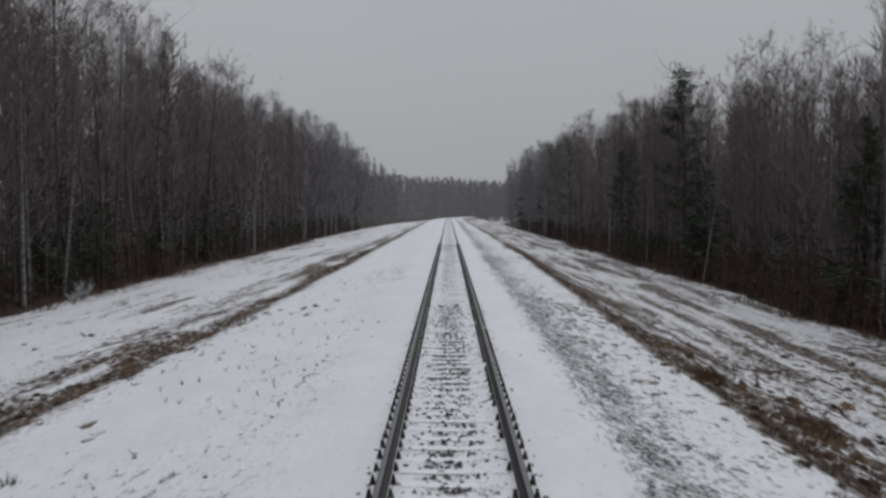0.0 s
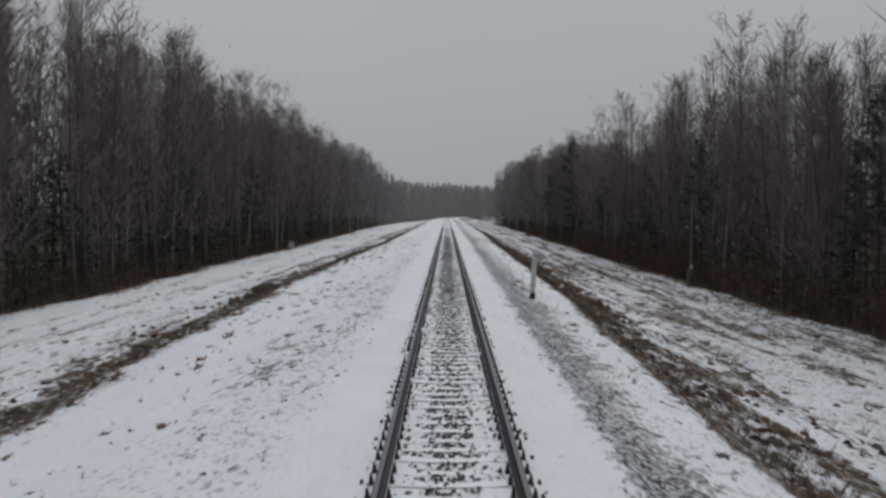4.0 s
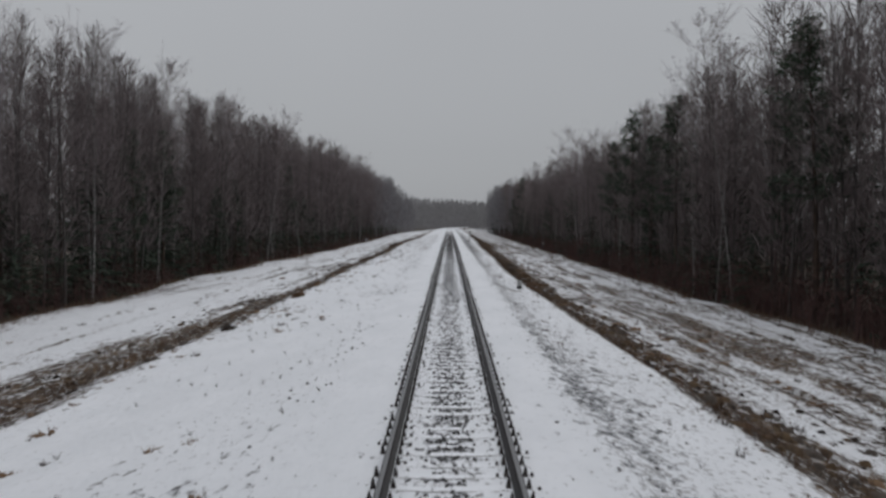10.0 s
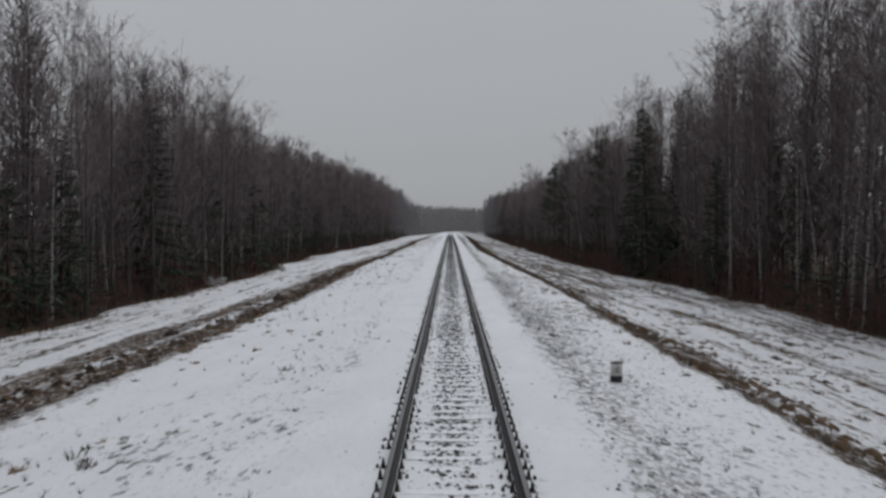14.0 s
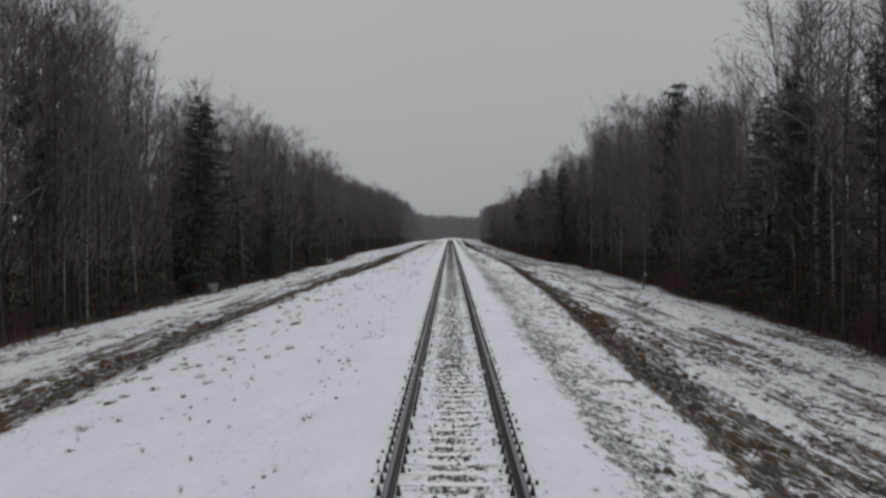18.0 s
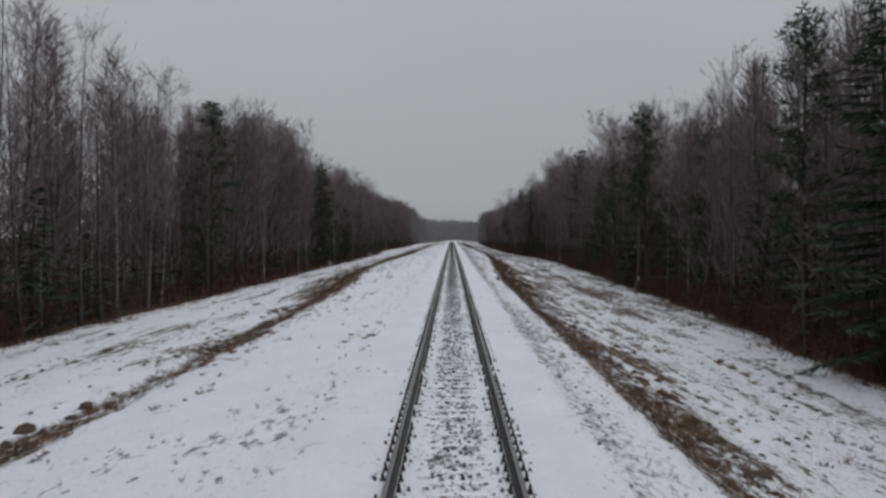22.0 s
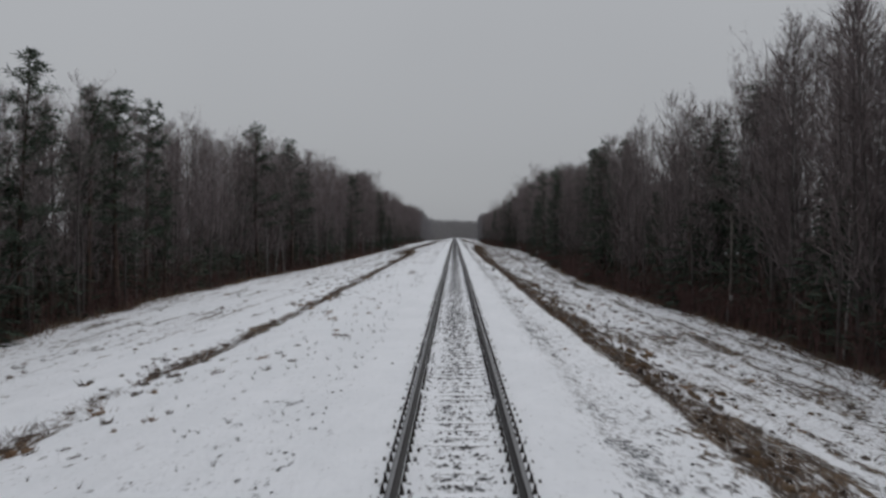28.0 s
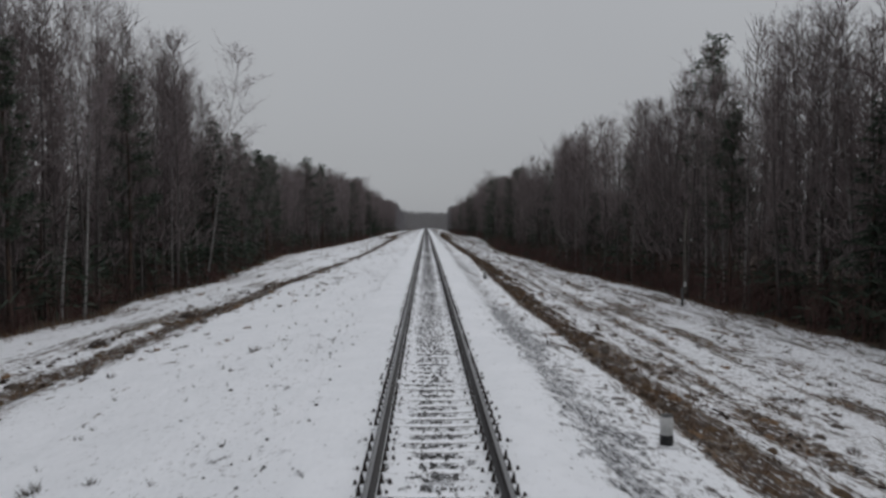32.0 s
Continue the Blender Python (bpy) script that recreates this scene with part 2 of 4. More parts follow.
M_STEEL = steel_material()
M_SLEEPER = sleeper_material()
M_FASTEN = plain("rusty_fastening", (0.02, 0.017, 0.016), (0.06, 0.048, 0.042), 0.8, 20)
M_STONE = plain("ballast_stone", (0.050, 0.048, 0.049), (0.155, 0.15, 0.15), 0.9, 3)
M_WHITE = plain("weathered_white_paint", (0.40, 0.40, 0.39), (0.62, 0.62, 0.61), 0.7, 5)
M_BLACK = plain("black_paint", (0.012, 0.012, 0.013), (0.035, 0.034, 0.034), 0.6, 9)
M_CAP = plain("dark_worn_paint", (0.05, 0.05, 0.05), (0.12, 0.12, 0.118), 0.8, 9)
M_FOOTING = plain("snowy_concrete", (0.42, 0.42, 0.43), (0.72, 0.73, 0.75), 0.9, 4)
M_POLE = plain("grey_weathered_wood", (0.07, 0.062, 0.055), (0.15, 0.135, 0.12), 0.9, 3)
M_GLASS = plain("white_porcelain", (0.30, 0.31, 0.31), (0.45, 0.45, 0.45), 0.25, 6)
M_DRY = twig_material("dry_grass", (0.080, 0.047, 0.030), (0.20, 0.128, 0.078))
M_STALK = twig_material("dark_stalks", (0.05, 0.042, 0.038), (0.11, 0.09, 0.075))
M_TURF = plain("matted_turf", (0.045, 0.03, 0.02), (0.14, 0.095, 0.055), 0.95, 7, 0.8)
M_EARTH = plain("wet_earth", (0.016, 0.011, 0.009), (0.05, 0.034, 0.025), 0.9, 3, 0.8)


# ---- building blocks ----
class Soup:
    """Vertices and faces gathered for one mesh."""

    def __init__(self):
        self.v, self.f, self.m = [], [], []

    def tri(self, a, b, c, mi=0):
        n = len(self.v)
        self.v += [tuple(a), tuple(b), tuple(c)]
        self.f.append((n, n + 1, n + 2))
        self.m.append(mi)

    def tube(self, pts, radii, sides=4, mi=0, cap=True):
        n0 = len(self.v)
        last = len(pts) - 1
        for i, (p, r) in enumerate(zip(pts, radii)):
            d = Vector(pts[min(i + 1, last)]) - Vector(pts[max(i - 1, 0)])
            d.normalize()
            a = d.cross(Vector((0, 0, 1)) if abs(d.z) < 0.9 else Vector((1, 0, 0))).normalized()
            b = d.cross(a)
            for j in range(sides):
                w = 2 * math.pi * j / sides
                q = Vector(p) + a * (r * math.cos(w)) + b * (r * math.sin(w))
                self.v.append(tuple(q))
        for i in range(last):
            for j in range(sides):
                k = (j + 1) % sides
                self.f.append((n0 + i * sides + j, n0 + i * sides + k, n0 + (i + 1) * sides + k, n0 + (i + 1) * sides + j))
                self.m.append(mi)
        if cap:
            self.f.append(tuple(n0 + last * sides + j for j in range(sides)))
            self.m.append(mi)

    def block(self, x0, x1, y0, y1, z0, z1, taper=0.0, mi=0):
        n = len(self.v)
        for z, e in ((z0, 0.0), (z1, taper)):
            self.v += [(x0 + e, y0 + e, z), (x1 - e, y0 + e, z), (x1 - e, y1 - e, z), (x0 + e, y1 - e, z)]
        self.f += [(n + 4, n + 5, n + 6, n + 7), (n + 3, n + 2, n + 1, n)]
        self.f += [(n + i, n + (i + 1) % 4, n + 4 + (i + 1) % 4, n + 4 + i) for i in range(4)]
        self.m += [mi] * 6

    def horn(self, pts, r0):
        """A thin limb that runs out to a point."""
        n0 = len(self.v)
        for p, r in ((pts[0], r0), (pts[1], r0 * 0.65)):
            self.v += [(p[0] + r, p[1], p[2]), (p[0] - 0.5 * r, p[1] + 0.87 * r, p[2]), (p[0] - 0.5 * r, p[1] - 0.87 * r, p[2])]
        self.v.append(tuple(pts[2]))
        for j in range(3):
            k = (j + 1) % 3
            self.f += [(n0 + j, n0 + k, n0 + 3 + k, n0 + 3 + j), (n0 + 3 + j, n0 + 3 + k, n0 + 6)]
            self.m += [0, 0]

    def spike(self, x, y, a, z0, z1):
        n = len(self.v)
        for e, z in ((a, z0), (a * 0.3, z1)):
            self.v += [(x - e, y - e, z), (x + e, y - e, z), (x + e, y + e, z), (x - e, y + e, z)]
        self.f += [(n + 4, n + 5, n + 6, n + 7)] + [(n + i, n + (i + 1) % 4, n + 4 + (i + 1) % 4, n + 4 + i) for i in range(4)]
        self.m += [0] * 5

    def mesh(self, name, *mats, smooth=False):
        me = bpy.data.meshes.new(name)
        me.from_pydata(self.v, [], self.f)
        for mt in mats:
            me.materials.append(mt)
        if len(mats) > 1:
            me.polygons.foreach_set("material_index", self.m)
        if smooth:
            me.polygons.foreach_set("use_smooth", [True] * len(me.polygons))
        me.update()
        return me


def empty(name, at=(0, 0, 0)):
    ob = new(name)
    ob.empty_display_size = 0.3
    ob.location = at
    return ob


def child(name, me, parent, label=""):
    ob = new(name, me)
    ob.parent = parent
    return tagged(ob, label)


def bevelled(x0, x1, y0, y1, z0, z1, edge, mat, name):
    bm = bmesh.new()
    bmesh.ops.create_cube(bm, size=1.0)
    for v in bm.verts:
        v.co = Vector(((x0 + x1) / 2 + v.co.x * (x1 - x0), (y0 + y1) / 2 + v.co.y * (y1 - y0), (z0 + z1) / 2 + v.co.z * (z1 - z0)))
    bmesh.ops.bevel(bm, geom=bm.edges[:], offset=edge, segments=2, affect="EDGES", profile=0.5)
    me = bpy.data.meshes.new(name)
    bm.to_mesh(me)
    bm.free()
    me.materials.append(mat)
    return me


# ---- the lie of the land ----
LEFT_EDGE = ((-700, 20), (-530, 21), (-500, 19.4), (-462, 20.2), (-432, 23.2), (-405, 25.2), (-385, 25), (-350, 23), (-290, 21.6), (-250, 21.8), (-112, 21.8), (-96, 24.5), (-50, 26), (0, 24.5), (30, 23.6), (110, 23.7), (170, 25), (250, 26), (320, 26), (420, 24), (560, 24))
RIGHT_EDGE = ((-700, 22), (-510, 22), (-480, 20.6), (-440, 18), (-400, 16.5), (-373, 15.8), (-345, 16), (-318, 18), (-300, 19.4), (-265, 20.6), (-225, 22.4), (-153, 24), (-130, 23), (-100, 20.5), (-66, 19.5), (4, 19.9), (80, 20.2), (250, 22), (400, 23), (560, 23))
# along the line: churned ground on one side, width of the grass strip on the other, thin snow on the ballast
CHURN = ((-600, 0.5), (-545, 0.8), (-490, 0.7), (-460, 0.25), (-380, 0.1), (-345, 0.45), (-310, 0.6), (-290, 1.0), (-250, 0.9), (-225, 0.5), (-195, 1.0), (-130, 1.0), (-105, 0.6), (-60, 0.7), (-25, 0.7), (0, 0.75), (20, 0.7), (60, 0.85), (120, 0.8), (500, 0.5))
STRIP = ((-600, 0.8), (-530, 0.85), (-470, 0.65), (-420, 0.55), (-375, 0.3), (-330, 0.35), (-280, 0.75), (-230, 0.55), (-200, 0.35), (-165, 0.4), (-125, 0.85), (-75, 1.0), (-40, 0.6), (0, 0.75), (50, 1.0), (120, 0.8), (500, 0.6))
THAW = ((-600, 0.6), (-530, 0.62), (-490, 0.45), (-440, 0.38), (-400, 0.32), (-340, 0.5), (-310, 0.5), (-260, 0.48), (-200, 0.6), (-150, 0.5), (-100, 0.45), (-80, 0.45), (-55, 0.65), (-35, 1.0), (10, 1.0), (40, 0.7), (90, 0.55), (500, 0.4))
PROFILE = ((0, -0.209), (0.28, -0.207), (0.42, -0.196), (0.66, -0.190), (0.98, -0.188), (1.6, -0.19), (2.1, -0.24), (2.7, -0.36), (3.4, -0.44), (4.6, -0.58), (6.0, -0.80), (7.2, -1.0), (9.0, -1.22), (13, -1.75), (18, -2.4), (23, -2.72), (30, -2.85), (60, -2.9), (1200, -2.9))
# past the grass strip the bank falls deeper on the one side
PROFILE_RIGHT = tuple(p for p in PROFILE if p[0] < 4) + ((5.3, -0.60), (6.2, -0.90), (7.2, -1.35), (8.2, -1.78), (9.4, -2.14), (11, -2.48), (13, -2.74), (16, -3.0), (20, -3.15), (24, -3.3), (34, -3.4), (60, -3.4), (1200, -3.4))
# where the drains run, from the axis: the one strip's middle, the other strip's inner edge
DRAIN_LEFT = ((-700, 11), (-530, 11.2), (-500, 10.6), (-461, 9.1), (-440, 8.2), (-388, 8.3), (-340, 8.5), (-310, 8.7), (-285, 10.2), (-249, 12.2), (-216, 11.8), (-190, 10.2), (-164, 9.4), (-130, 10.4), (-89, 9.4), (-62, 9.5), (-16, 9.0), (14, 10.0), (58, 9.0), (77, 8.2), (130, 8), (600, 8))
DRAIN_RIGHT = ((-700, 4.3), (-540, 4.35), (-512, 4.0), (-460, 4.5), (-437, 4.15), (-390, 4.15), (-368, 3.75), (-320, 3.85), (-295, 4.0), (-262, 4.95), (-239, 5.7), (-205, 6.2), (-166, 6.1), (-139, 5.3), (-95, 4.3), (-81, 4.05), (-58, 4.4), (-20, 4.4), (4, 5.0), (60, 5.2), (110, 5.8), (600, 5.8))


def along(table, s):
    return float(np.interp(s, [a for a, _ in table], [b for _, b in table]))


def drains(x, y):
    """The usual and the actual distance of the drain on that side of the line."""
    return (7.58, along(DRAIN_LEFT, y)) if x < 0 else (5.55, along(DRAIN_RIGHT, y))


def usual(x, y):
    """The place across the usual bank that answers to x here."""
    a = abs(x)
    c0, c1 = drains(x, y)
    v = a if a <= 2.2 else 2.2 + (a - 2.2) * (c0 - 2.2) / (c1 - 2.2) if a < c1 else a - c1 + c0
    return math.copysign(v, x)


def actual(x, y):
    """The other way round."""
    a = abs(x)
    c0, c1 = drains(x, y)
    v = a if a <= 2.2 else 2.2 + (a - 2.2) * (c1 - 2.2) / (c0 - 2.2) if a < c0 else a - c0 + c1
    return math.copysign(v, x)


def edge_left(y):
    return along(LEFT_EDGE, y) + 1.3 * noise.noise((y * 0.06, 3.1, 0)) + 0.7 * noise.noise((y * 0.23, 7.7, 0))


def edge_right(y):
    return along(RIGHT_EDGE, y) + 1.3 * noise.noise((y * 0.06, 13.1, 0)) + 0.7 * noise.noise((y * 0.23, 17.7, 0))


def axis(y):
    """The line's axis: straight, then a wide bend past the last trees."""
    return max(0.0, y - 395.0) ** 2 / 1400.0


def land(x, y):
    a = abs(x - axis(y))
    u = abs(usual(x - axis(y), y))
    z = crest(y) + (along(PROFILE, a) if x < axis(y) else along(PROFILE_RIGHT, u))
    rough = min(1.0, max(0.0, (a - 2.2) / 4.0))
    if a < 2.0:
        z += 0.014 * noise.noise((x * 1.3, y * 0.35, 2.0)) - 0.014 * max(0.0, along(THAW, y) - 0.5)
    z += rough * (0.10 * noise.noise((x * 0.22, y * 0.10, 0)) + 0.06 * noise.noise((x * 0.9, y * 0.35, 4.0)))
    # the shallow drains at the foot of the bank
    c = 7.4 if x < 0 else 6.3
    z -= 0.16 * math.exp(-((u - c) / 0.55) ** 2)
    return z


def build_ground():
    xs = [-1400, -500, -200, -100, -60, -45, -38] + list(np.arange(-34, -9, 0.8)) + list(np.arange(-9, -1.8, 0.36)) + [-1.6, -1.35, -1.0, -0.9, -0.66, -0.42, -0.28, 0, 0.28, 0.42, 0.66, 0.9, 1.0, 1.35, 1.6]
    xs += list(np.arange(1.8, 9, 0.36)) + list(np.arange(9.2, 34.1, 0.8)) + [38, 45, 60, 100, 200, 500, 1400]
    ys = [-1600, -1100, -800] + list(np.arange(-660, 60, 1.8)) + list(np.arange(60, 440, 4)) + [450, 470, 490, 520, 560, 640, 800, 1100, 1600, 2400]
    vs, lit, churn, strip, thaw, lie = [], [], [], [], [], []
    for y in ys:
        vals = along(CHURN, y), along(STRIP, y), along(THAW, y)
        el, er = edge_left(y), edge_right(y)
        for x in xs:
            xa = x + (axis(y) if y < 640 else axis(640))
            vs.append((xa, y, land(xa, y) if y < 640 else crest(640) - 2.9))
            lie.append(usual(x, y))
            churn.append(vals[0])
            strip.append(vals[1])
            thaw.append(vals[2])
            lit.append(min(1.0, max(0.0, 0.5 + (x - er) / 1.6 if x > 0 else 0.5 + (-x - el) / 1.6)))
    n = len(xs)
    fs = [(j * n + i, j * n + i + 1, (j + 1) * n + i + 1, (j + 1) * n + i) for j in range(len(ys) - 1) for i in range(n - 1)]
    me = bpy.data.meshes.new("ground")
    me.from_pydata(vs, [], fs)
    me.attributes.new("litter", "FLOAT", "POINT").data.foreach_set("value", lit)
    for key, values in (("churn", churn), ("strip", strip), ("thaw", thaw), ("lie", lie)):
        me.attributes.new(key, "FLOAT", "POINT").data.foreach_set("value", values)
    me.polygons.foreach_set("use_smooth", [True] * len(me.polygons))
    me.materials.append(M_GROUND)
    tagged(new("ground", me), "snow-covered railway bank with dead grass showing through", "ground", kind="structure")


build_ground()

# ---- the track ----
STEP = 0.5
track = tagged(empty("railway_track"), "single railway track with steel rails on snowed concrete sleepers", "railway track", kind="structure")


def build_rail(side):
    half = ((-0.075, -0.19), (-0.075, -0.175), (-0.012, -0.15), (-0.010, -0.05), (-0.036, -0.038), (-0.036, -0.006), (-0.026, 0.0))
    prof = list(half) + [(-x, z) for x, z in reversed(half)]
    ys = list(np.arange(-640, 400, 10.0)) + list(np.arange(400, 480, 5.0))
    vs = [(axis(y) + side * 0.797 + px, y, crest(y) + pz) for y in ys for px, pz in prof]
    n = len(prof)
    fs = [(j * n + i, j * n + (i + 1) % n, (j + 1) * n + (i + 1) % n, (j + 1) * n + i) for j in range(len(ys) - 1) for i in range(n)]
    me = bpy.data.meshes.new("rail")
    me.from_pydata(vs, [], fs)
    me.materials.append(M_STEEL)
    child("rail", me, track, "dark rusty steel rail with a worn bright head")


build_rail(-1)
build_rail(1)


def sleeper_soup(s, y, z):
    """One prestressed sleeper: higher at the rail seats, narrower on top."""
    xs = (-1.35, -1.28, -0.95, -0.60, -0.30, 0.30, 0.60, 0.95, 1.28, 1.35)
    tops = (-0.245, -0.228, -0.196, -0.188, -0.202, -0.202, -0.188, -0.196, -0.228, -0.245)
    n = len(s.v)
    for x, t in zip(xs, tops):
        s.v += [(x, y - 0.145, z - 0.27), (x, y - 0.095, z + t), (x, y + 0.095, z + t), (x, y + 0.145, z - 0.27)]
    for i in range(len(xs) - 1):
        a, b = n + i * 4, n + i * 4 + 4
        s.f += [(a + k, a + k + 1, b + k + 1, b + k) for k in range(3)]
        s.m += [0, 0, 0]
    e = n + (len(xs) - 1) * 4
    s.f += [(n + 3, n + 2, n + 1, n), (e, e + 1, e + 2, e + 3)]
    s.m += [0, 0]


one = Soup()
sleeper_soup(one, 0, 0)
sleeper_mesh = one.mesh("sleeper", M_SLEEPER)
rest = Soup()
fast = Soup()
rnd = random.Random(5)
k0, k1 = int(-600 / STEP), int(120 / STEP)
for k in range(k0, k1):
    y = k * STEP + rnd.uniform(-0.02, 0.02)
    if -556 < y < -406:
        ob = child("sleeper", sleeper_mesh, track)
        ob.location = (0, y, crest(y) + rnd.uniform(-0.008, 0.006))
    else:
        sleeper_soup(rest, y, crest(y) + rnd.uniform(-0.008, 0.006))
    # clips and bolts on both sides of both rails
    z = crest(y)
    for sx in (-0.797, 0.797):
        for d in (-1, 1):
            if rnd.random() < 0.06:
                continue
            x = sx + d * 0.118
            e = rnd.uniform(0.0, 0.02)
            yj = y + rnd.uniform(-0.03, 0.03)
            if y > 5:
                fast.spike(x, y, 0.038, z - 0.2, z - 0.095 + e)
                continue
            # clamp plate bearing on the rail foot, with its bolt, washer and nut
            fast.block(x - 0.036, x + 0.036, yj - 0.05, yj + 0.05, z - 0.2, z - 0.150 + e * 0.6, 0.014)
            fast.block(x - 0.022, x + 0.022, yj - 0.022, yj + 0.022, z - 0.16, z - 0.112 + e, 0.004)
            fast.tube((Vector((x, yj, z - 0.14)), Vector((x + rnd.uniform(-0.006, 0.006), yj, z - 0.075 + e))), (0.013, 0.012), 4)
            if rnd.random() < 0.5:
                x2 = sx + d * (0.19 + rnd.uniform(0, 0.05))
                yk = yj + rnd.uniform(-0.06, 0.06)
                fast.block(x2 - 0.026, x2 + 0.026, yk - 0.03, yk + 0.03, z - 0.205, z - 0.160 + e, 0.012)
tagged(child("sleeper_run", rest.mesh("sleeper_run", M_SLEEPER), track), "snowed concrete sleepers", kind="stuff")
tagged(child("rail_fastenings", fast.mesh("rail_fastenings", M_FASTEN), track), "dark rusty rail clips and bolts", kind="stuff")


def build_ballast():
    s = Soup()
    r = random.Random(11)
    for k in range(int(-590 / STEP), int(70 / STEP)):
        yc = (k + 0.5) * STEP
        amount = 1.3 * along(THAW, yc) - 0.1 + 0.7 * noise.noise((yc * 0.09, 1.3, 0)) + 0.4 * noise.noise((yc * 0.6, 5.3, 0))
        for j in range(max(5, int(24 * (0.55 + amount)))):
            x = r.gauss(0, 0.30)
            y = yc + r.gauss(0, 0.11)
            if abs(x) > 0.66:
                continue
            stone(s, r, x, y, crest(y) - 0.205, r.uniform(0.018, 0.045))
        for j in range(7):
            x = r.choice((-1, 1)) * (0.797 + r.choice((-1, 1)) * r.uniform(0.10, 0.26))
            y = yc + r.uniform(-0.25, 0.25)
            stone(s, r, x, y, crest(y) - 0.20, r.uniform(0.018, 0.045))
        for j in range(5):
            side = r.choice((-1, 1, 1))
            x = side * r.gauss(2.65, 0.3) if r.random() < 0.8 else side * r.uniform(1.4, 6)
            y = yc + r.uniform(-0.25, 0.25)
            if noise.noise((x * 0.7, y * 0.12, 9)) > -0.05:
                stone(s, r, x, y, land(x, y), r.uniform(0.02, 0.05))
    tagged(new("ballast_stones", s.mesh("ballast_stones", M_STONE)), "grey crushed ballast stones poking through thin snow", "ballast", kind="stuff")


def stone(s, r, x, y, z, a):
    n = len(s.v)
    b, c = a * r.uniform(0.7, 1.3), a * r.uniform(0.5, 0.9)
    w = r.uniform(0, 3)
    cw, sw = math.cos(w), math.sin(w)
    for dx, dy, dz in ((a, 0, 0), (0, b, 0.1 * c), (-a, 0.1 * b, 0), (0, -b, 0)):
        s.v.append((x + dx * cw - dy * sw, y + dx * sw + dy * cw, z + dz))
    s.v += [(x + 0.3 * a, y, z + c), (x - 0.3 * a, y + 0.2 * b, z + c * 0.9)]
    t, u = n + 4, n + 5
    s.f += [(n, n + 1, t), (n + 1, u, t), (n + 1, n + 2, u), (n + 2, n + 3, u), (n + 3, t, u), (n + 3, n, t)]
    s.m += [0] * 6


build_ballast()


# ---- grass, stalks and earth ----
def build_grass():
    dry, dark = Soup(), Soup()
    r = random.Random(21)
    y = -585.0
    while y < 130.0:
        y += 0.25
        dense = 1.0 if y < 60 else 0.5
        for _ in range(20):
            x = r.uniform(-23, 20) if r.random() < 0.6 else r.choice((r.gauss(-7.55, 0.35), r.gauss(6.4, 0.7)))
            sh = cover(x)
            if 5.2 < x < 10:
                sh += 0.5 * along(STRIP, y) - 0.3
            elif -11 < x < -6.6:
                sh += 0.3 * along(CHURN, y) - 0.15
            patch = 0.5 + 0.9 * noise.noise((x * 0.5, y * 0.17, 3.0)) + 0.4 * noise.noise((x * 1.6, y * 0.8, 6.0))
            if abs(x) < 3.2 or r.random() > dense or patch * 0.5 + sh < 0.72:
                continue
            yy = y + r.uniform(-0.12, 0.12)
            x = actual(x, yy)
            z = land(x, yy) - 0.02
            s = dry if r.random() < 0.72 else dark
            lean = (r.uniform(-0.15, 0.15), r.uniform(-0.15, 0.15))
            h = r.uniform(0.09, 0.26) * (1.2 if sh > 0.7 else 1.0)
            for _ in range(r.randint(5, 8)):
                a = r.uniform(0, 6.28)
                sp = r.uniform(0.02, 0.16)
                bx, by = x + r.gauss(0, 0.07), yy + r.gauss(0, 0.09)
                w = 0.012
                s.tri((bx - w * math.sin(a), by + w * math.cos(a), z), (bx + w * math.sin(a), by - w * math.cos(a), z),
                      (bx + sp * math.cos(a) + lean[0], by + sp * math.sin(a) + lean[1], z + h * r.uniform(0.4, 1.0)))
    # lone weeds on the open snow of the bank
    for _ in range(3800):
        x = r.choice((-1, 1)) * r.uniform(2.4, 7.0)
        y = r.uniform(-585, 90)
        if r.random() > 0.25 + along(THAW, y) * 0.8:
            continue
        z = land(x, y) - 0.01
        for _ in range(r.randint(3, 7)):
            a, sp, h = r.uniform(0, 6.28), r.uniform(0.03, 0.11), r.uniform(0.04, 0.17)
            dark.tri((x - 0.006, y, z), (x + 0.006, y + 0.004, z), (x + sp * math.cos(a), y + sp * math.sin(a), z + h))
    # small dark tufts standing singly out of the snow on both slopes
    for _ in range(5200):
        side = r.choice((-1, 1))
        y = r.uniform(-585, 60)
        x = side * r.uniform(4.6, 19.5)
        if noise.noise((x * 0.22, y * 0.08, 15.0)) < (0.22 if x < 0 else -0.05):
            continue
        z = land(x, y) - 0.03
        size = r.uniform(0.07, 0.22) * r.uniform(0.7, 1.3)
        s = dark if r.random() < 0.6 else dry
        for _ in range(int(14 + 60 * size)):
            a, q = r.uniform(0, 6.28), r.random() ** 0.7
            bx, by = x + math.cos(a) * q * size * 0.8, y + math.sin(a) * q * size
            a2 = r.uniform(0, 6.28)
            s.tri((bx - 0.018 * math.sin(a2), by + 0.018 * math.cos(a2), z), (bx + 0.018 * math.sin(a2), by - 0.018 * math.cos(a2), z),
                  (bx + math.cos(a) * size * 0.5, by + math.sin(a) * size * 0.5, z + 0.05 + size * r.uniform(0.3, 1.1) * (1.2 - q)))
    tagged(new("dry_grass", dry.mesh("dry_grass", M_DRY)), "flattened dry brown grass along the foot of the bank", "grass", kind="stuff")
    tagged(new("dead_weeds", dark.mesh("dead_weeds", M_STALK)), "dark dead weed stalks poking through the snow", "weeds", kind="stuff")


build_grass()


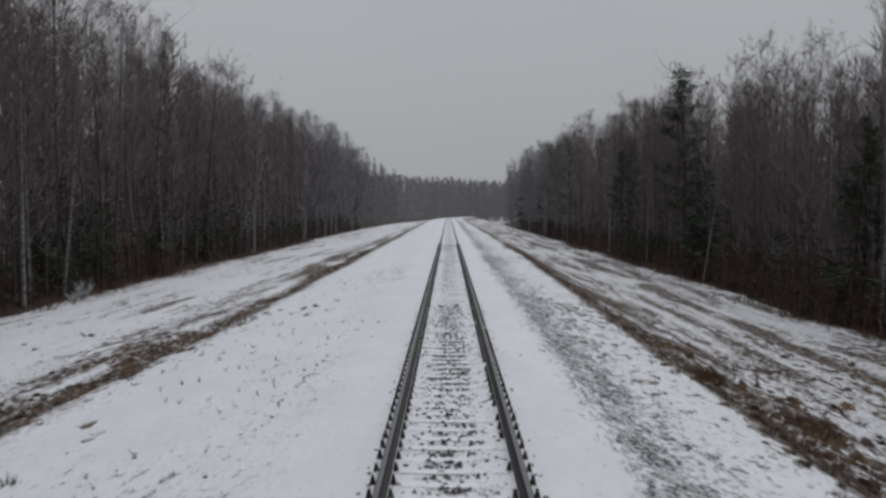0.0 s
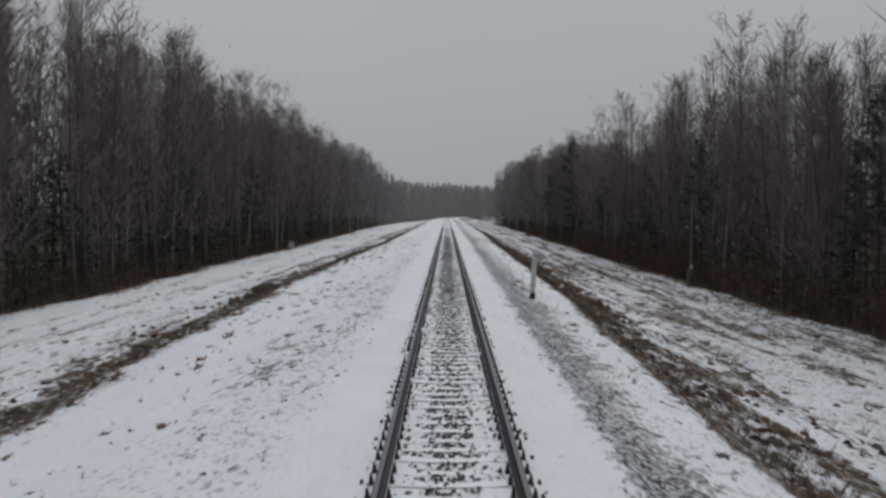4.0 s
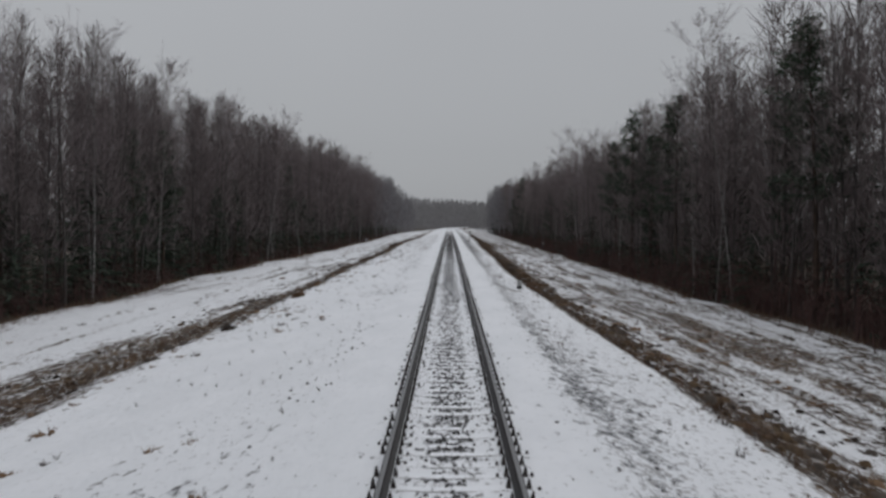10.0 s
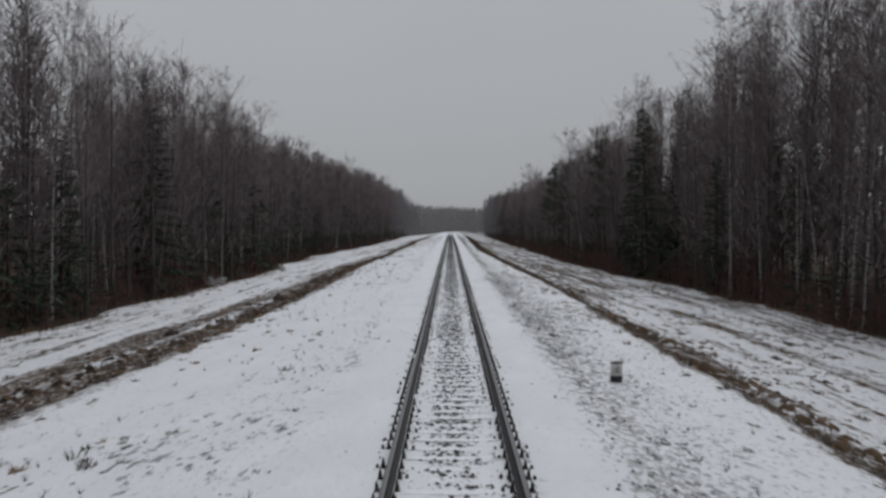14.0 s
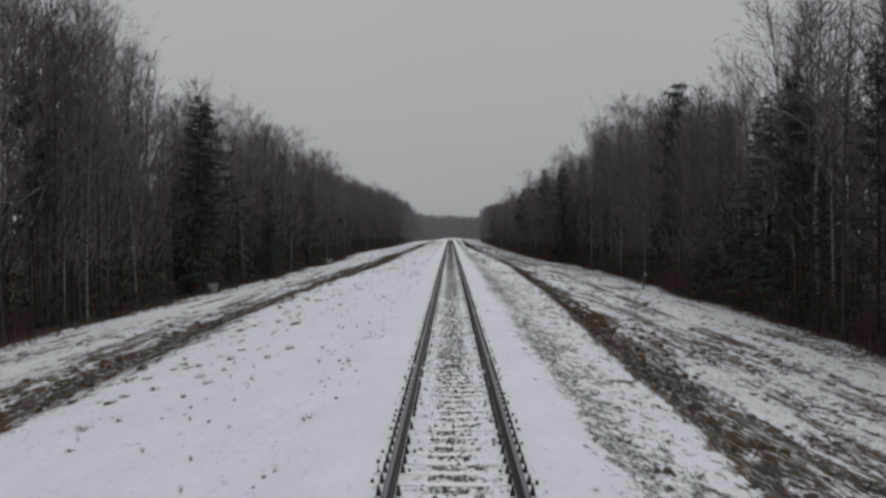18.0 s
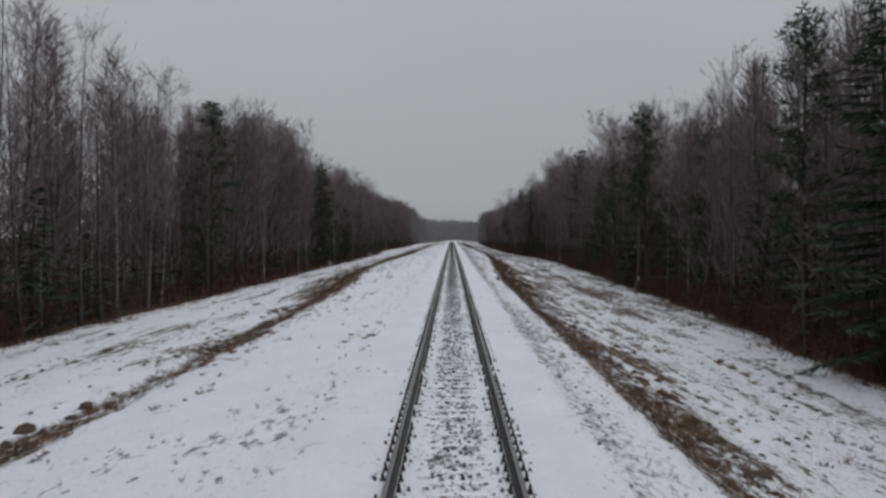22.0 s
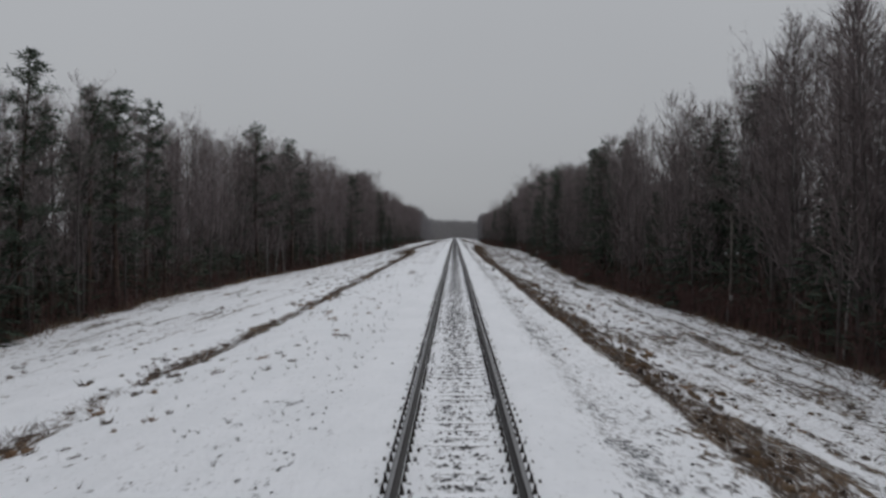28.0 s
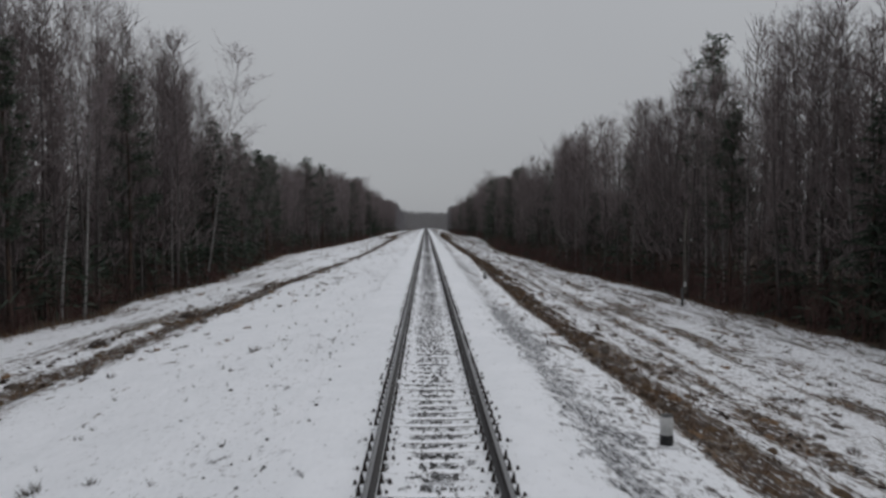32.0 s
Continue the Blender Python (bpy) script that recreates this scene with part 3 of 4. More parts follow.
def build_clods():
    """Turf and earth clods thrown out along the drains."""
    s = Soup()
    r = random.Random(31)
    for _ in range(8000):
        y = r.uniform(-585, 70)
        x = (-7.4 - abs(r.gauss(0, 1.6)) + 0.4) if r.random() < 0.5 else (6.4 + abs(r.gauss(0, 2.6)) - 0.6)
        wild = along(CHURN, y) if x < 0 else along(STRIP, y)
        if noise.noise((x * 0.35, y * 0.11, 8.0)) > 0.42 - 0.5 * wild:
            x = actual(x, y)
            stone(s, r, x, y, land(x, y) - 0.02, r.uniform(0.04, 0.12) + 0.07 * wild * r.random())
    tagged(new("earth_clods", s.mesh("earth_clods", M_EARTH)), "dark clods of turf and wet earth in the snow", "earth", kind="stuff")


build_clods()


def mound(s, r, x, y, z, a, h):
    """A small rounded hump of matted grass."""
    n = len(s.v)
    b = a * r.uniform(0.9, 1.6)
    for q, f in ((1.0, 0.0), (0.72, 0.62)):
        for j in range(6):
            w = j * 1.0472 + r.uniform(-0.25, 0.25)
            e = q * r.uniform(0.75, 1.2)
            s.v.append((x + a * e * math.cos(w), y + b * e * math.sin(w), z + h * f * r.uniform(0.7, 1.3)))
    s.v.append((x + r.uniform(-0.2, 0.2) * a, y, z + h))
    m = 0 if r.random() < 0.65 else 1
    for j in range(6):
        k = (j + 1) % 6
        s.f += [(n + j, n + k, n + 6 + k, n + 6 + j), (n + 6 + j, n + 6 + k, n + 12)]
        s.m += [m, m]


def build_mounds():
    """Humps of dead grass: thick along the drains, scattered over the slopes."""
    s = Soup()
    r = random.Random(61)
    for _ in range(13000):
        y = r.uniform(-585, 70)
        u = r.random()
        if u < 0.34:
            x = 6.1 + abs(r.gauss(0, 1.3))
            keep = noise.noise((x * 0.5, y * 0.16, 21.0)) + 0.5 * noise.noise((x * 1.3, y * 0.7, 23.0)) > 0.12 - 0.45 * along(STRIP, y)
        elif u < 0.48:
            x = -7.0 - abs(r.gauss(0, 1.1))
            keep = noise.noise((x * 0.5, y * 0.16, 25.0)) + 0.5 * noise.noise((x * 1.3, y * 0.7, 27.0)) > 0.30 - 0.5 * along(CHURN, y)
        elif u < 0.58:
            x = r.choice((14.7, 14.7, 11.7, -14.0, -9.1)) + r.gauss(0, 0.35)
            keep = noise.noise((x * 0.2, y * 0.09, 33.0)) > 0.0
        else:
            x = r.choice((-1, 1, 1)) * r.uniform(5.0, 19)
            keep = not -6.4 < x < 0 and noise.noise((x * 0.3, y * 0.12, 29.0)) + 0.6 * noise.noise((x * 1.1, y * 0.5, 31.0)) > (0.36 if x < 0 else 0.22)
        if keep:
            x = actual(x, y)
            a = r.uniform(0.05, 0.15) * (r.uniform(0.8, 1.6) if u < 0.48 else r.uniform(0.6, 1.05))
            mound(s, r, x, y, land(x, y) - 0.025, a, a * r.uniform(0.5, 1.0))
    tagged(new("grass_humps", s.mesh("grass_humps", M_TURF, M_STALK, smooth=True)), "small humps of matted dead grass in the snow", "grass", kind="stuff")


build_mounds()


def build_clumps():
    """Dark clumps of dead grass and heather, a hand to a forearm wide, that stand singly or in loose drifts out of the snow."""
    s = Soup()
    r = random.Random(71)
    for _ in range(9000):
        y = r.uniform(-585, 75)
        u, small = r.random(), False
        if u < 0.20:
            x = -6.9 + abs(r.gauss(0, 1.1)) * (1.0 if r.random() < 0.7 else -1.0)
            keep = noise.noise((x * 0.3, y * 0.10, 41.0)) > 0.05 - 0.3 * along(CHURN, y)
        elif u < 0.36:
            x = -r.uniform(2.4, 7.0)
            keep = noise.noise((x * 0.35, y * 0.07, 43.0)) > 0.28 - 0.35 * (along(THAW, y) - 0.3)
        elif u < 0.44:
            x = r.uniform(2.5, 5.4)
            keep = noise.noise((x * 0.4, y * 0.09, 53.0)) > 0.20 - 0.45 * (along(THAW, y) - 0.3)
            small = True
        elif u < 0.53:
            x = -r.uniform(7.5, 20)
            keep = noise.noise((x * 0.8, y * 0.06, 45.0)) > 0.18
        else:
            x = 5.9 + 13 * r.random() ** 1.25
            keep = noise.noise((x * 0.9, y * 0.07, 47.0)) + 0.4 * noise.noise((x * 0.3, y * 0.3, 49.0)) > 0.10 - 0.25 * (along(STRIP, y) - 0.5)
        if not keep:
            continue
        inner = small or -6.5 < x < 0
        x = actual(x, y)
        z = land(x, y) - 0.03
        a = r.uniform(0.07, 0.20) * r.uniform(0.7, 1.35) * (0.6 if inner else 1.0)
        mi = 0 if r.random() < 0.45 else 1
        long = r.uniform(1.2, 2.4)
        for _ in range(2):
            w = r.uniform(0, 6.28)
            ox, oy = x + a * 0.5 * math.cos(w), y + a * long * 0.5 * math.sin(w)
            k = len(s.m)
            mound(s, r, ox, oy, z, a * r.uniform(0.5, 0.8), a * r.uniform(0.45, 0.8))
            s.m[k:] = [mi] * (len(s.m) - k)
        for _ in range(16):
            w, q = r.uniform(0, 6.28), r.random() ** 0.6
            b = Vector((x + math.cos(w) * q * a, y + math.sin(w) * q * a * long, z + a * 0.3 * (1 - q)))
            twig(s, r, b, Vector((math.cos(w) * 0.7, math.sin(w) * 0.7, r.uniform(0.3, 1.2))).normalized(), a * r.uniform(0.6, 1.5), 0.016)
            s.m[-1] = mi
    tagged(new("grass_clumps", s.mesh("grass_clumps", M_DRY, M_STALK, smooth=True)), "dark clumps of dead grass and heather in the snow", "grass", kind="stuff")


def tussock(x, y, length, width, height, kind):
    """A heap of matted grass or earth with blades over it."""
    r = random.Random(int(x * 31 + y * 17))
    ob = tagged(empty("grass_tussock" if kind == "grass" else "earth_heap", (x, y, land(x, y) - 0.03)),
                "matted brown grass tussock standing out of the snow" if kind == "grass" else "dark heap of wet earth and dead grass in the snow", "tussock" if kind == "grass" else "earth heap")
    bm = bmesh.new()
    bmesh.ops.create_icosphere(bm, subdivisions=3, radius=1.0)
    for v in bm.verts:
        n = 1.0 + 0.35 * noise.noise(v.co * 1.7 + Vector((x, y, 0))) + 0.2 * noise.noise(v.co * 4.0 + Vector((y, x, 0)))
        v.co = Vector((v.co.x * width * n * 0.5, v.co.y * length * n * 0.5, max(-0.1, v.co.z) * height * n * (0.5 if kind == "grass" else 0.8)))
    me = bpy.data.meshes.new("heap")
    bm.to_mesh(me)
    bm.free()
    me.materials.append(M_EARTH if kind == "earth" else M_TURF)
    child("turf_mound" if kind == "grass" else "soil_mound", me, ob)
    s = Soup()
    for _ in range(420 if kind == "grass" else 160):
        a, q = r.uniform(0, 6.28), r.random() ** 0.5
        b = Vector((math.cos(a) * q * width * 0.5, math.sin(a) * q * length * 0.5, height * (1 - q * q) * (0.4 if kind == "grass" else 0.7)))
        tip = b + Vector((r.gauss(0, 0.12), r.gauss(0, 0.12), r.uniform(0.05, 0.26)))
        s.tri(b + Vector((0.012, 0, -0.03)), b + Vector((-0.012, 0.006, -0.03)), tip)
    tagged(child("grass_mat", s.mesh("grass_mat", M_DRY if kind == "grass" else M_STALK), ob), kind="stuff")


for tx, ty, tl, tw, th, tk in ((-7.7, 15.5, 4.2, 1.5, 0.42, "earth"), (-7.5, 11.0, 2.6, 1.0, 0.25, "earth"), (7.3, 58.0, 1.6, 1.0, 0.3, "grass"), (6.6, 62.5, 1.2, 0.8, 0.25, "grass"), (-7.2, -176.0, 0.9, 0.8, 0.22, "earth"),
                               (-6.4, -112.0, 0.5, 0.5, 0.2, "earth"), (-6.5, -97.5, 2.2, 0.5, 0.16, "grass"), (-8.0, -168.0, 1.2, 0.7, 0.22, "earth"), (-9.0, -183.0, 0.8, 0.6, 0.2, "earth"),
                               (-8.4, -150.0, 1.5, 0.8, 0.2, "earth"), (-7.9, -272.0, 1.6, 0.8, 0.2, "grass"), (7.8, -292.0, 1.3, 0.9, 0.22, "grass"), (7.0, -78.0, 2.6, 1.2, 0.22, "grass"),
                               (6.9, -88.0, 2.4, 1.2, 0.2, "grass"), (8.2, 35.0, 1.3, 0.9, 0.22, "grass"), (7.4, 8.0, 1.6, 0.9, 0.2, "grass"), (-8.2, -512.0, 1.0, 0.7, 0.18, "earth"), (-8.9, -521.0, 0.9, 0.7, 0.2, "earth"),
                               (7.0, -470.0, 1.8, 0.9, 0.2, "grass"), (-7.3, -30.0, 2.6, 0.7, 0.16, "earth"), (8.4, -402.0, 1.4, 0.8, 0.2, "grass"), (7.2, -250.0, 2.0, 0.9, 0.2, "grass"), (4.9, -75.5, 0.5, 0.45, 0.26, "earth"), (5.3, -65.5, 0.6, 0.5, 0.26, "earth")):
    tussock(actual(tx, ty) if abs(tx) > 5.6 else tx, ty, tl, tw, th, tk)

# ---- trees ----
def limb_path(r, base, az, rise, length, n=3, droop=0.0):
    pts = [Vector(base)]
    d = Vector((math.cos(az) * math.cos(rise), math.sin(az) * math.cos(rise), math.sin(rise)))
    for i in range(n):
        d = (d + Vector((r.uniform(-0.2, 0.2), r.uniform(-0.2, 0.2), r.uniform(-0.1, 0.2) - droop))).normalized()
        pts.append(pts[-1] + d * (length / n))
    return pts


def trunk_path(r, h, bend, n=8):
    ax, ay = r.uniform(-bend, bend), r.uniform(-bend, bend)
    w1, w2 = r.uniform(0, 6), r.uniform(0, 6)
    return [Vector((ax * (i / n) ** 1.4 * h + 0.10 * math.sin(w1 + 4 * i / n), ay * (i / n) ** 1.4 * h + 0.10 * math.sin(w2 + 5 * i / n), h * i / n)) - (Vector((0.10 * math.sin(w1), 0.10 * math.sin(w2), 0.25)) if i == 0 else Vector((0.10 * math.sin(w1), 0.10 * math.sin(w2), 0))) for i in range(n + 1)]


def on_path(pts, f):
    x = f * (len(pts) - 1)
    i = min(int(x), len(pts) - 2)
    return pts[i].lerp(pts[i + 1], x - i)


def twig(s, r, p, d, length, w):
    side = d.cross(Vector((r.uniform(-1, 1), r.uniform(-1, 1), r.uniform(-1, 1)))).normalized() * w
    s.tri(p - side, p + side, p + d * length)


build_clumps()


def bare_tree(seed, h, spread, low, limbs, twigs, bend, radius, droop, mat):
    """A leafless tree: a trunk that runs up into a thin leader, and an egg-shaped crown of limbs, branchlets and fine twigs."""
    r = random.Random(seed)
    trunk, crown = Soup(), Soup()
    pts = trunk_path(r, h, bend)
    rad = [radius * (1 - 0.95 * (i / 8) ** 0.8) for i in range(9)]
    rad[0] *= 1.25
    trunk.tube(pts, rad, 6)
    for i in range(limbs):
        f = low + (0.96 - low) * ((i + r.random()) / limbs) ** 0.85
        g = (f - low) / (1 - low)
        reach = spread * math.sin(math.pi * min(1.0, 0.14 + 0.84 * g)) ** 0.75 * r.uniform(0.65, 1.1) + 0.3
        az, rise = r.uniform(0, 6.28), radians(r.uniform(42, 68))
        length = min(reach / math.cos(rise), (1.0 - f) * h * 1.02 + 0.35)
        lp = limb_path(r, on_path(pts, f), az, rise, length, 2, droop * 0.5)
        crown.horn(lp, 0.007 + 0.016 * (1 - g))
        ways = [(on_path(lp, 0.15), (lp[2] - lp[0]).normalized(), length * 0.8)]
        for j in range(3):
            p = on_path(lp, r.uniform(0.2, 0.9))
            d = ((lp[2] - lp[0]).normalized() + Vector((r.gauss(0, 0.5), r.gauss(0, 0.5), r.uniform(-0.1, 0.5)))).normalized()
            ways.append((p, d, length * r.uniform(0.35, 0.6)))
            twig(crown, r, p, d, ways[-1][2], 0.010)
        for j in range(twigs):
            p, d, n = ways[j % 4]
            q = p + d * (n * r.uniform(0.05, 1.0))
            e = (d * 0.6 + Vector((r.gauss(0, 0.45), r.gauss(0, 0.45), r.uniform(-0.1, 0.6) - droop * 4.0))).normalized()
            twig(crown, r, q, e, r.uniform(0.35, 1.0) * (1.15 - 0.55 * g), r.uniform(0.007, 0.014))
    for j in range(70):
        q = on_path(pts, r.uniform(0.80, 1.0))
        d = Vector((r.gauss(0, 0.4), r.gauss(0, 0.4), 1)).normalized()
        twig(crown, r, q, d, r.uniform(0.25, 0.6), 0.009)
    return trunk.mesh("trunk", mat, smooth=True), crown.mesh("crown", M_TWIG)


def needle_tuft(s, r, p, size, n, flat=1.0, w=0.05):
    for _ in range(n):
        d = Vector((r.gauss(0, 1), r.gauss(0, 1), r.gauss(0.25, 0.8) * flat)).normalized()
        side = d.cross(Vector((r.uniform(-1, 1), r.uniform(-1, 1), r.uniform(-1, 1)))).normalized() * (w * r.uniform(0.6, 1.3))
        q = p + d * (size * r.uniform(0.0, 0.5))
        s.tri(q - side, q + side, q + d * (size * r.uniform(0.5, 1.0)))


def pine_tree(seed, h, low):
    """A broad pine: rough whorls of limbs, each ending in clumps of needles."""
    r = random.Random(seed)
    trunk, crown = Soup(), Soup()
    pts = trunk_path(r, h, 0.015)
    trunk.tube(pts, [0.20 * (1 - 0.9 * (i / 8)) for i in range(9)], 7)
    limbs = 46
    for i in range(limbs):
        f = low + (0.985 - low) * (i + r.random()) / limbs
        g = (f - low) / (1 - low)
        length = (2.9 * (1 - g) ** 0.62 * (0.75 + 0.25 * min(1.0, g * 4)) + 0.35) * r.uniform(0.6, 1.12)
        lp = limb_path(r, on_path(pts, f), r.uniform(0, 6.28), radians(r.uniform(-6, 24) + 34 * g), length, 3)
        trunk.tube(lp, (0.045, 0.032, 0.02, 0.01), 3, cap=False)
        m = 3 + int(length * 1.6)
        for j in range(m):
            q = on_path(lp, 0.25 + 0.75 * (j + r.random()) / m) + Vector((r.gauss(0, 0.26), r.gauss(0, 0.26), r.uniform(-0.05, 0.28)))
            needle_tuft(crown, r, q, 0.55, 15, 0.75, 0.050)
    return trunk.mesh("trunk", M_PINEBARK, smooth=True), crown.mesh("crown", M_PINE)


def spruce_tree(seed, h, dense=9.0, blade=0.05, thick=9.5):
    r = random.Random(seed)
    trunk, crown = Soup(), Soup()
    pts = trunk_path(r, h, 0.008)
    trunk.tube(pts, [0.17 * (1 - 0.93 * (i / 8)) for i in range(9)], 6)
    n = int(h * thick)
    for i in range(n):
        f = 0.06 + 0.93 * (i + r.random()) / n
        length = ((2.0 + h * 0.06) * (1 - f) ** 0.8 + 0.25) * r.uniform(0.65, 1.1)
        az = r.uniform(0, 6.28)
        lp = limb_path(r, on_path(pts, f), az, radians(-8 - 12 * (1 - f) + 30 * f), length, 2, 0.06)
        crown.tube(lp, (0.02, 0.014, 0.006), 3, cap=False)
        m = max(3, int(length * dense))
        for j in range(m):
            q = on_path(lp, 0.2 + 0.8 * (j + r.random()) / m)
            for sd in (-1, 1):
                d = Vector((math.cos(az + sd * 0.9), math.sin(az + sd * 0.9), r.uniform(-0.7, 0.05))).normalized()
                twig(crown, r, q, d, r.uniform(0.3, 0.75), blade)
    return trunk.mesh("trunk", M_PINEBARK, smooth=True), crown.mesh("crown", M_SPRUCE)


BIRCHES = [bare_tree(100 + i, 20.0, 2.0, 0.34 + 0.04 * (i % 3), 34, 54, 0.03 + 0.03 * (i % 2), 0.085 + 0.012 * (i % 3), 0.10, M_BIRCH) for i in range(5)]
ASPENS = [bare_tree(200 + i, 20.0, 2.3, 0.24 + 0.04 * (i % 3), 32, 40, 0.02, 0.12 + 0.015 * (i % 2), 0.0, M_ASPEN) for i in range(5)]
PINES = [pine_tree(300 + i, 19.0, (0.40, 0.30, 0.24)[i]) for i in range(3)]
SPRUCES = [spruce_tree(400 + i, 16.0) for i in range(3)]
YOUNG = [spruce_tree(420 + i, 8.0, 4.0, 0.075, 7.0) for i in range(3)]

NAMES = {"birch": ("birch_tree", "slender bare birch with a pale trunk at the wood's edge", "birch", "birches along the line"),
         "aspen": ("aspen_tree", "bare grey-barked aspen at the wood's edge", "tree", "aspens along the line"),
         "alder": ("alder_tree", "bare dark-twigged alder at the wood's edge", "alder", "alders along the line"),
         "pine": ("pine_tree", "dark green pine above the bare trees", "pine", "pines along the line"),
         "spruce": ("spruce_tree", "dense dark green spruce at the wood's edge", "spruce", "spruces along the line"),
         "young": ("young_spruce", "low dark young spruce under the bare trees", "spruce", "young spruces under the trees")}
POOLS = {"birch": (BIRCHES, 20.0), "aspen": (ASPENS, 20.0), "alder": (ASPENS, 20.0), "pine": (PINES, 19.0), "spruce": (SPRUCES, 16.0), "young": (YOUNG, 8.0)}
counts = {key: 0 for key in NAMES}
LEFT_TOPS = ((-700, 21), (-490, 21.5), (-470, 21), (-462, 18), (-448, 17), (-422, 16), (-400, 18), (-380, 18), (-345, 19.5), (-310, 19.5), (-285, 18), (-270, 21), (-230, 22.5), (-215, 19.5), (-190, 20.5), (-150, 20.5), (-125, 20), (-100, 19.5), (-60, 20.5), (-30, 21.5), (10, 22), (60, 22.5), (110, 22.5), (160, 23.5), (220, 25), (290, 26), (420, 25))
RIGHT_TOPS = ((-700, 20.5), (-490, 20.5), (-450, 18.5), (-420, 18.8), (-395, 17), (-370, 17), (-355, 16.5), (-335, 17.5), (-310, 20.5), (-288, 17.5), (-270, 21), (-250, 24.5), (-230, 25.5), (-216, 20.5), (-200, 23.5), (-160, 26), (-130, 25), (-105, 24.5), (-88, 22), (-60, 20), (-42, 19), (-30, 17), (-13, 19.5), (5, 22.5), (17, 18), (30, 21), (45, 21), (75, 20.5), (92, 17.5), (110, 19.5), (150, 21.5), (215, 23), (330, 25.5), (420, 27))


# telegraph poles: x, y, height, height of the lower arm
POLES = ((19.2, 36, 7.4, 4.6), (20.4, -200.3, 7.6, 6.1), (18.9, -277.5, 7.6, 4.7), (18.7, -354.6, 7.5, 4.35), (18.7, -419, 7.5, 4.5), (18.8, -490, 7.5, 4.7))


def cleared(x, y, wide):
    """The trees keep back from the poles' line."""
    for px, py, _, _ in POLES:
        if x > 0 and py - 15 < y < py + (18 if wide > 2 else 3) and x < px + wide:
            return px + wide + (x * 7.3 % 1.5)
    return x


def mass(side, y):
    """How far the main wood stays below its tallest birches."""
    return 1.0 if side < 0 else float(np.interp(y, (-275, -255, -100, -80, -25, -5, 125, 150), (1.0, 0.94, 0.94, 1.0, 1.0, 0.91, 0.91, 1.0)))


def plant(kind, x, y, h, r, lean=0.0, broad=1.0):
    x = cleared(x, y, 2.2 if kind in ("pine", "spruce") else 0.9)
    pool, h0 = POOLS[kind]
    trunk, crown = pool[r.randrange(len(pool))]
    name, label, cat, group = NAMES[kind]
    ob = empty(name, (x, y, land(x, y)))
    k = h / h0
    wide = k * r.uniform(0.85, 1.2) * broad
    ob.scale = (wide, wide, k)
    ob.rotation_euler = (radians(r.gauss(0, 1.2 + lean)), radians(r.gauss(0, 1.2 + lean)), r.uniform(0, 6.28))
    tagged(ob, label, cat, group)
    child("trunk", trunk, ob)
    child("crown", crown, ob)
    counts[kind] += 1


# conifers that stand out: side, y, height, kind
STANDOUT = ((1, 127, 19.4, "pine"), (1, 251, 22, "spruce"), (1, 41, 12, "pine"), (1, -46, 18, "pine"), (1, -35, 15.8, "pine"), (1, -51, 15, "pine"), (1, -63, 17.5, "pine"), (1, -91, 18.5, "pine"), (1, -116, 20, "spruce"),
            (1, -195, 22.5, "pine"), (1, -224, 17, "spruce"), (1, -271, 20, "pine"), (1, -265, 16, "spruce"), (1, -290, 15.5, "pine"), (1, -322, 17.5, "pine"), (1, -331, 16, "spruce"), (1, -339, 19.3, "pine"),
            (1, -343.5, 18.7, "pine"), (1, -349.5, 16.6, "spruce"), (1, -356.5, 18.4, "pine"), (1, -361, 15, "pine"), (1, -370, 15, "pine"), (1, -376, 15, "spruce"), (1, -381, 16, "pine"), (1, -402, 16.5, "spruce"), (1, -406, 15.5, "spruce"), (1, -413, 17, "pine"),
            (1, -508, 9.5, "spruce"), (1, 210, 20, "pine"), (1, 320, 21, "spruce"),
            (-1, -213, 18.2, "spruce"), (-1, -204, 18.2, "pine"), (-1, -283, 18, "pine"), (-1, -349, 19, "pine"), (-1, -366, 19.2, "pine"), (-1, -402, 17, "pine"), (-1, -413, 16.3, "pine"), (-1, -417, 15.8, "pine"), (-1, -430, 15.6, "pine"),
            (-1, -436, 15, "spruce"), (-1, -444, 16.5, "pine"), (-1, -467, 15.5, "spruce"), (-1, -150, 15, "spruce"), (-1, -60, 14, "spruce"))


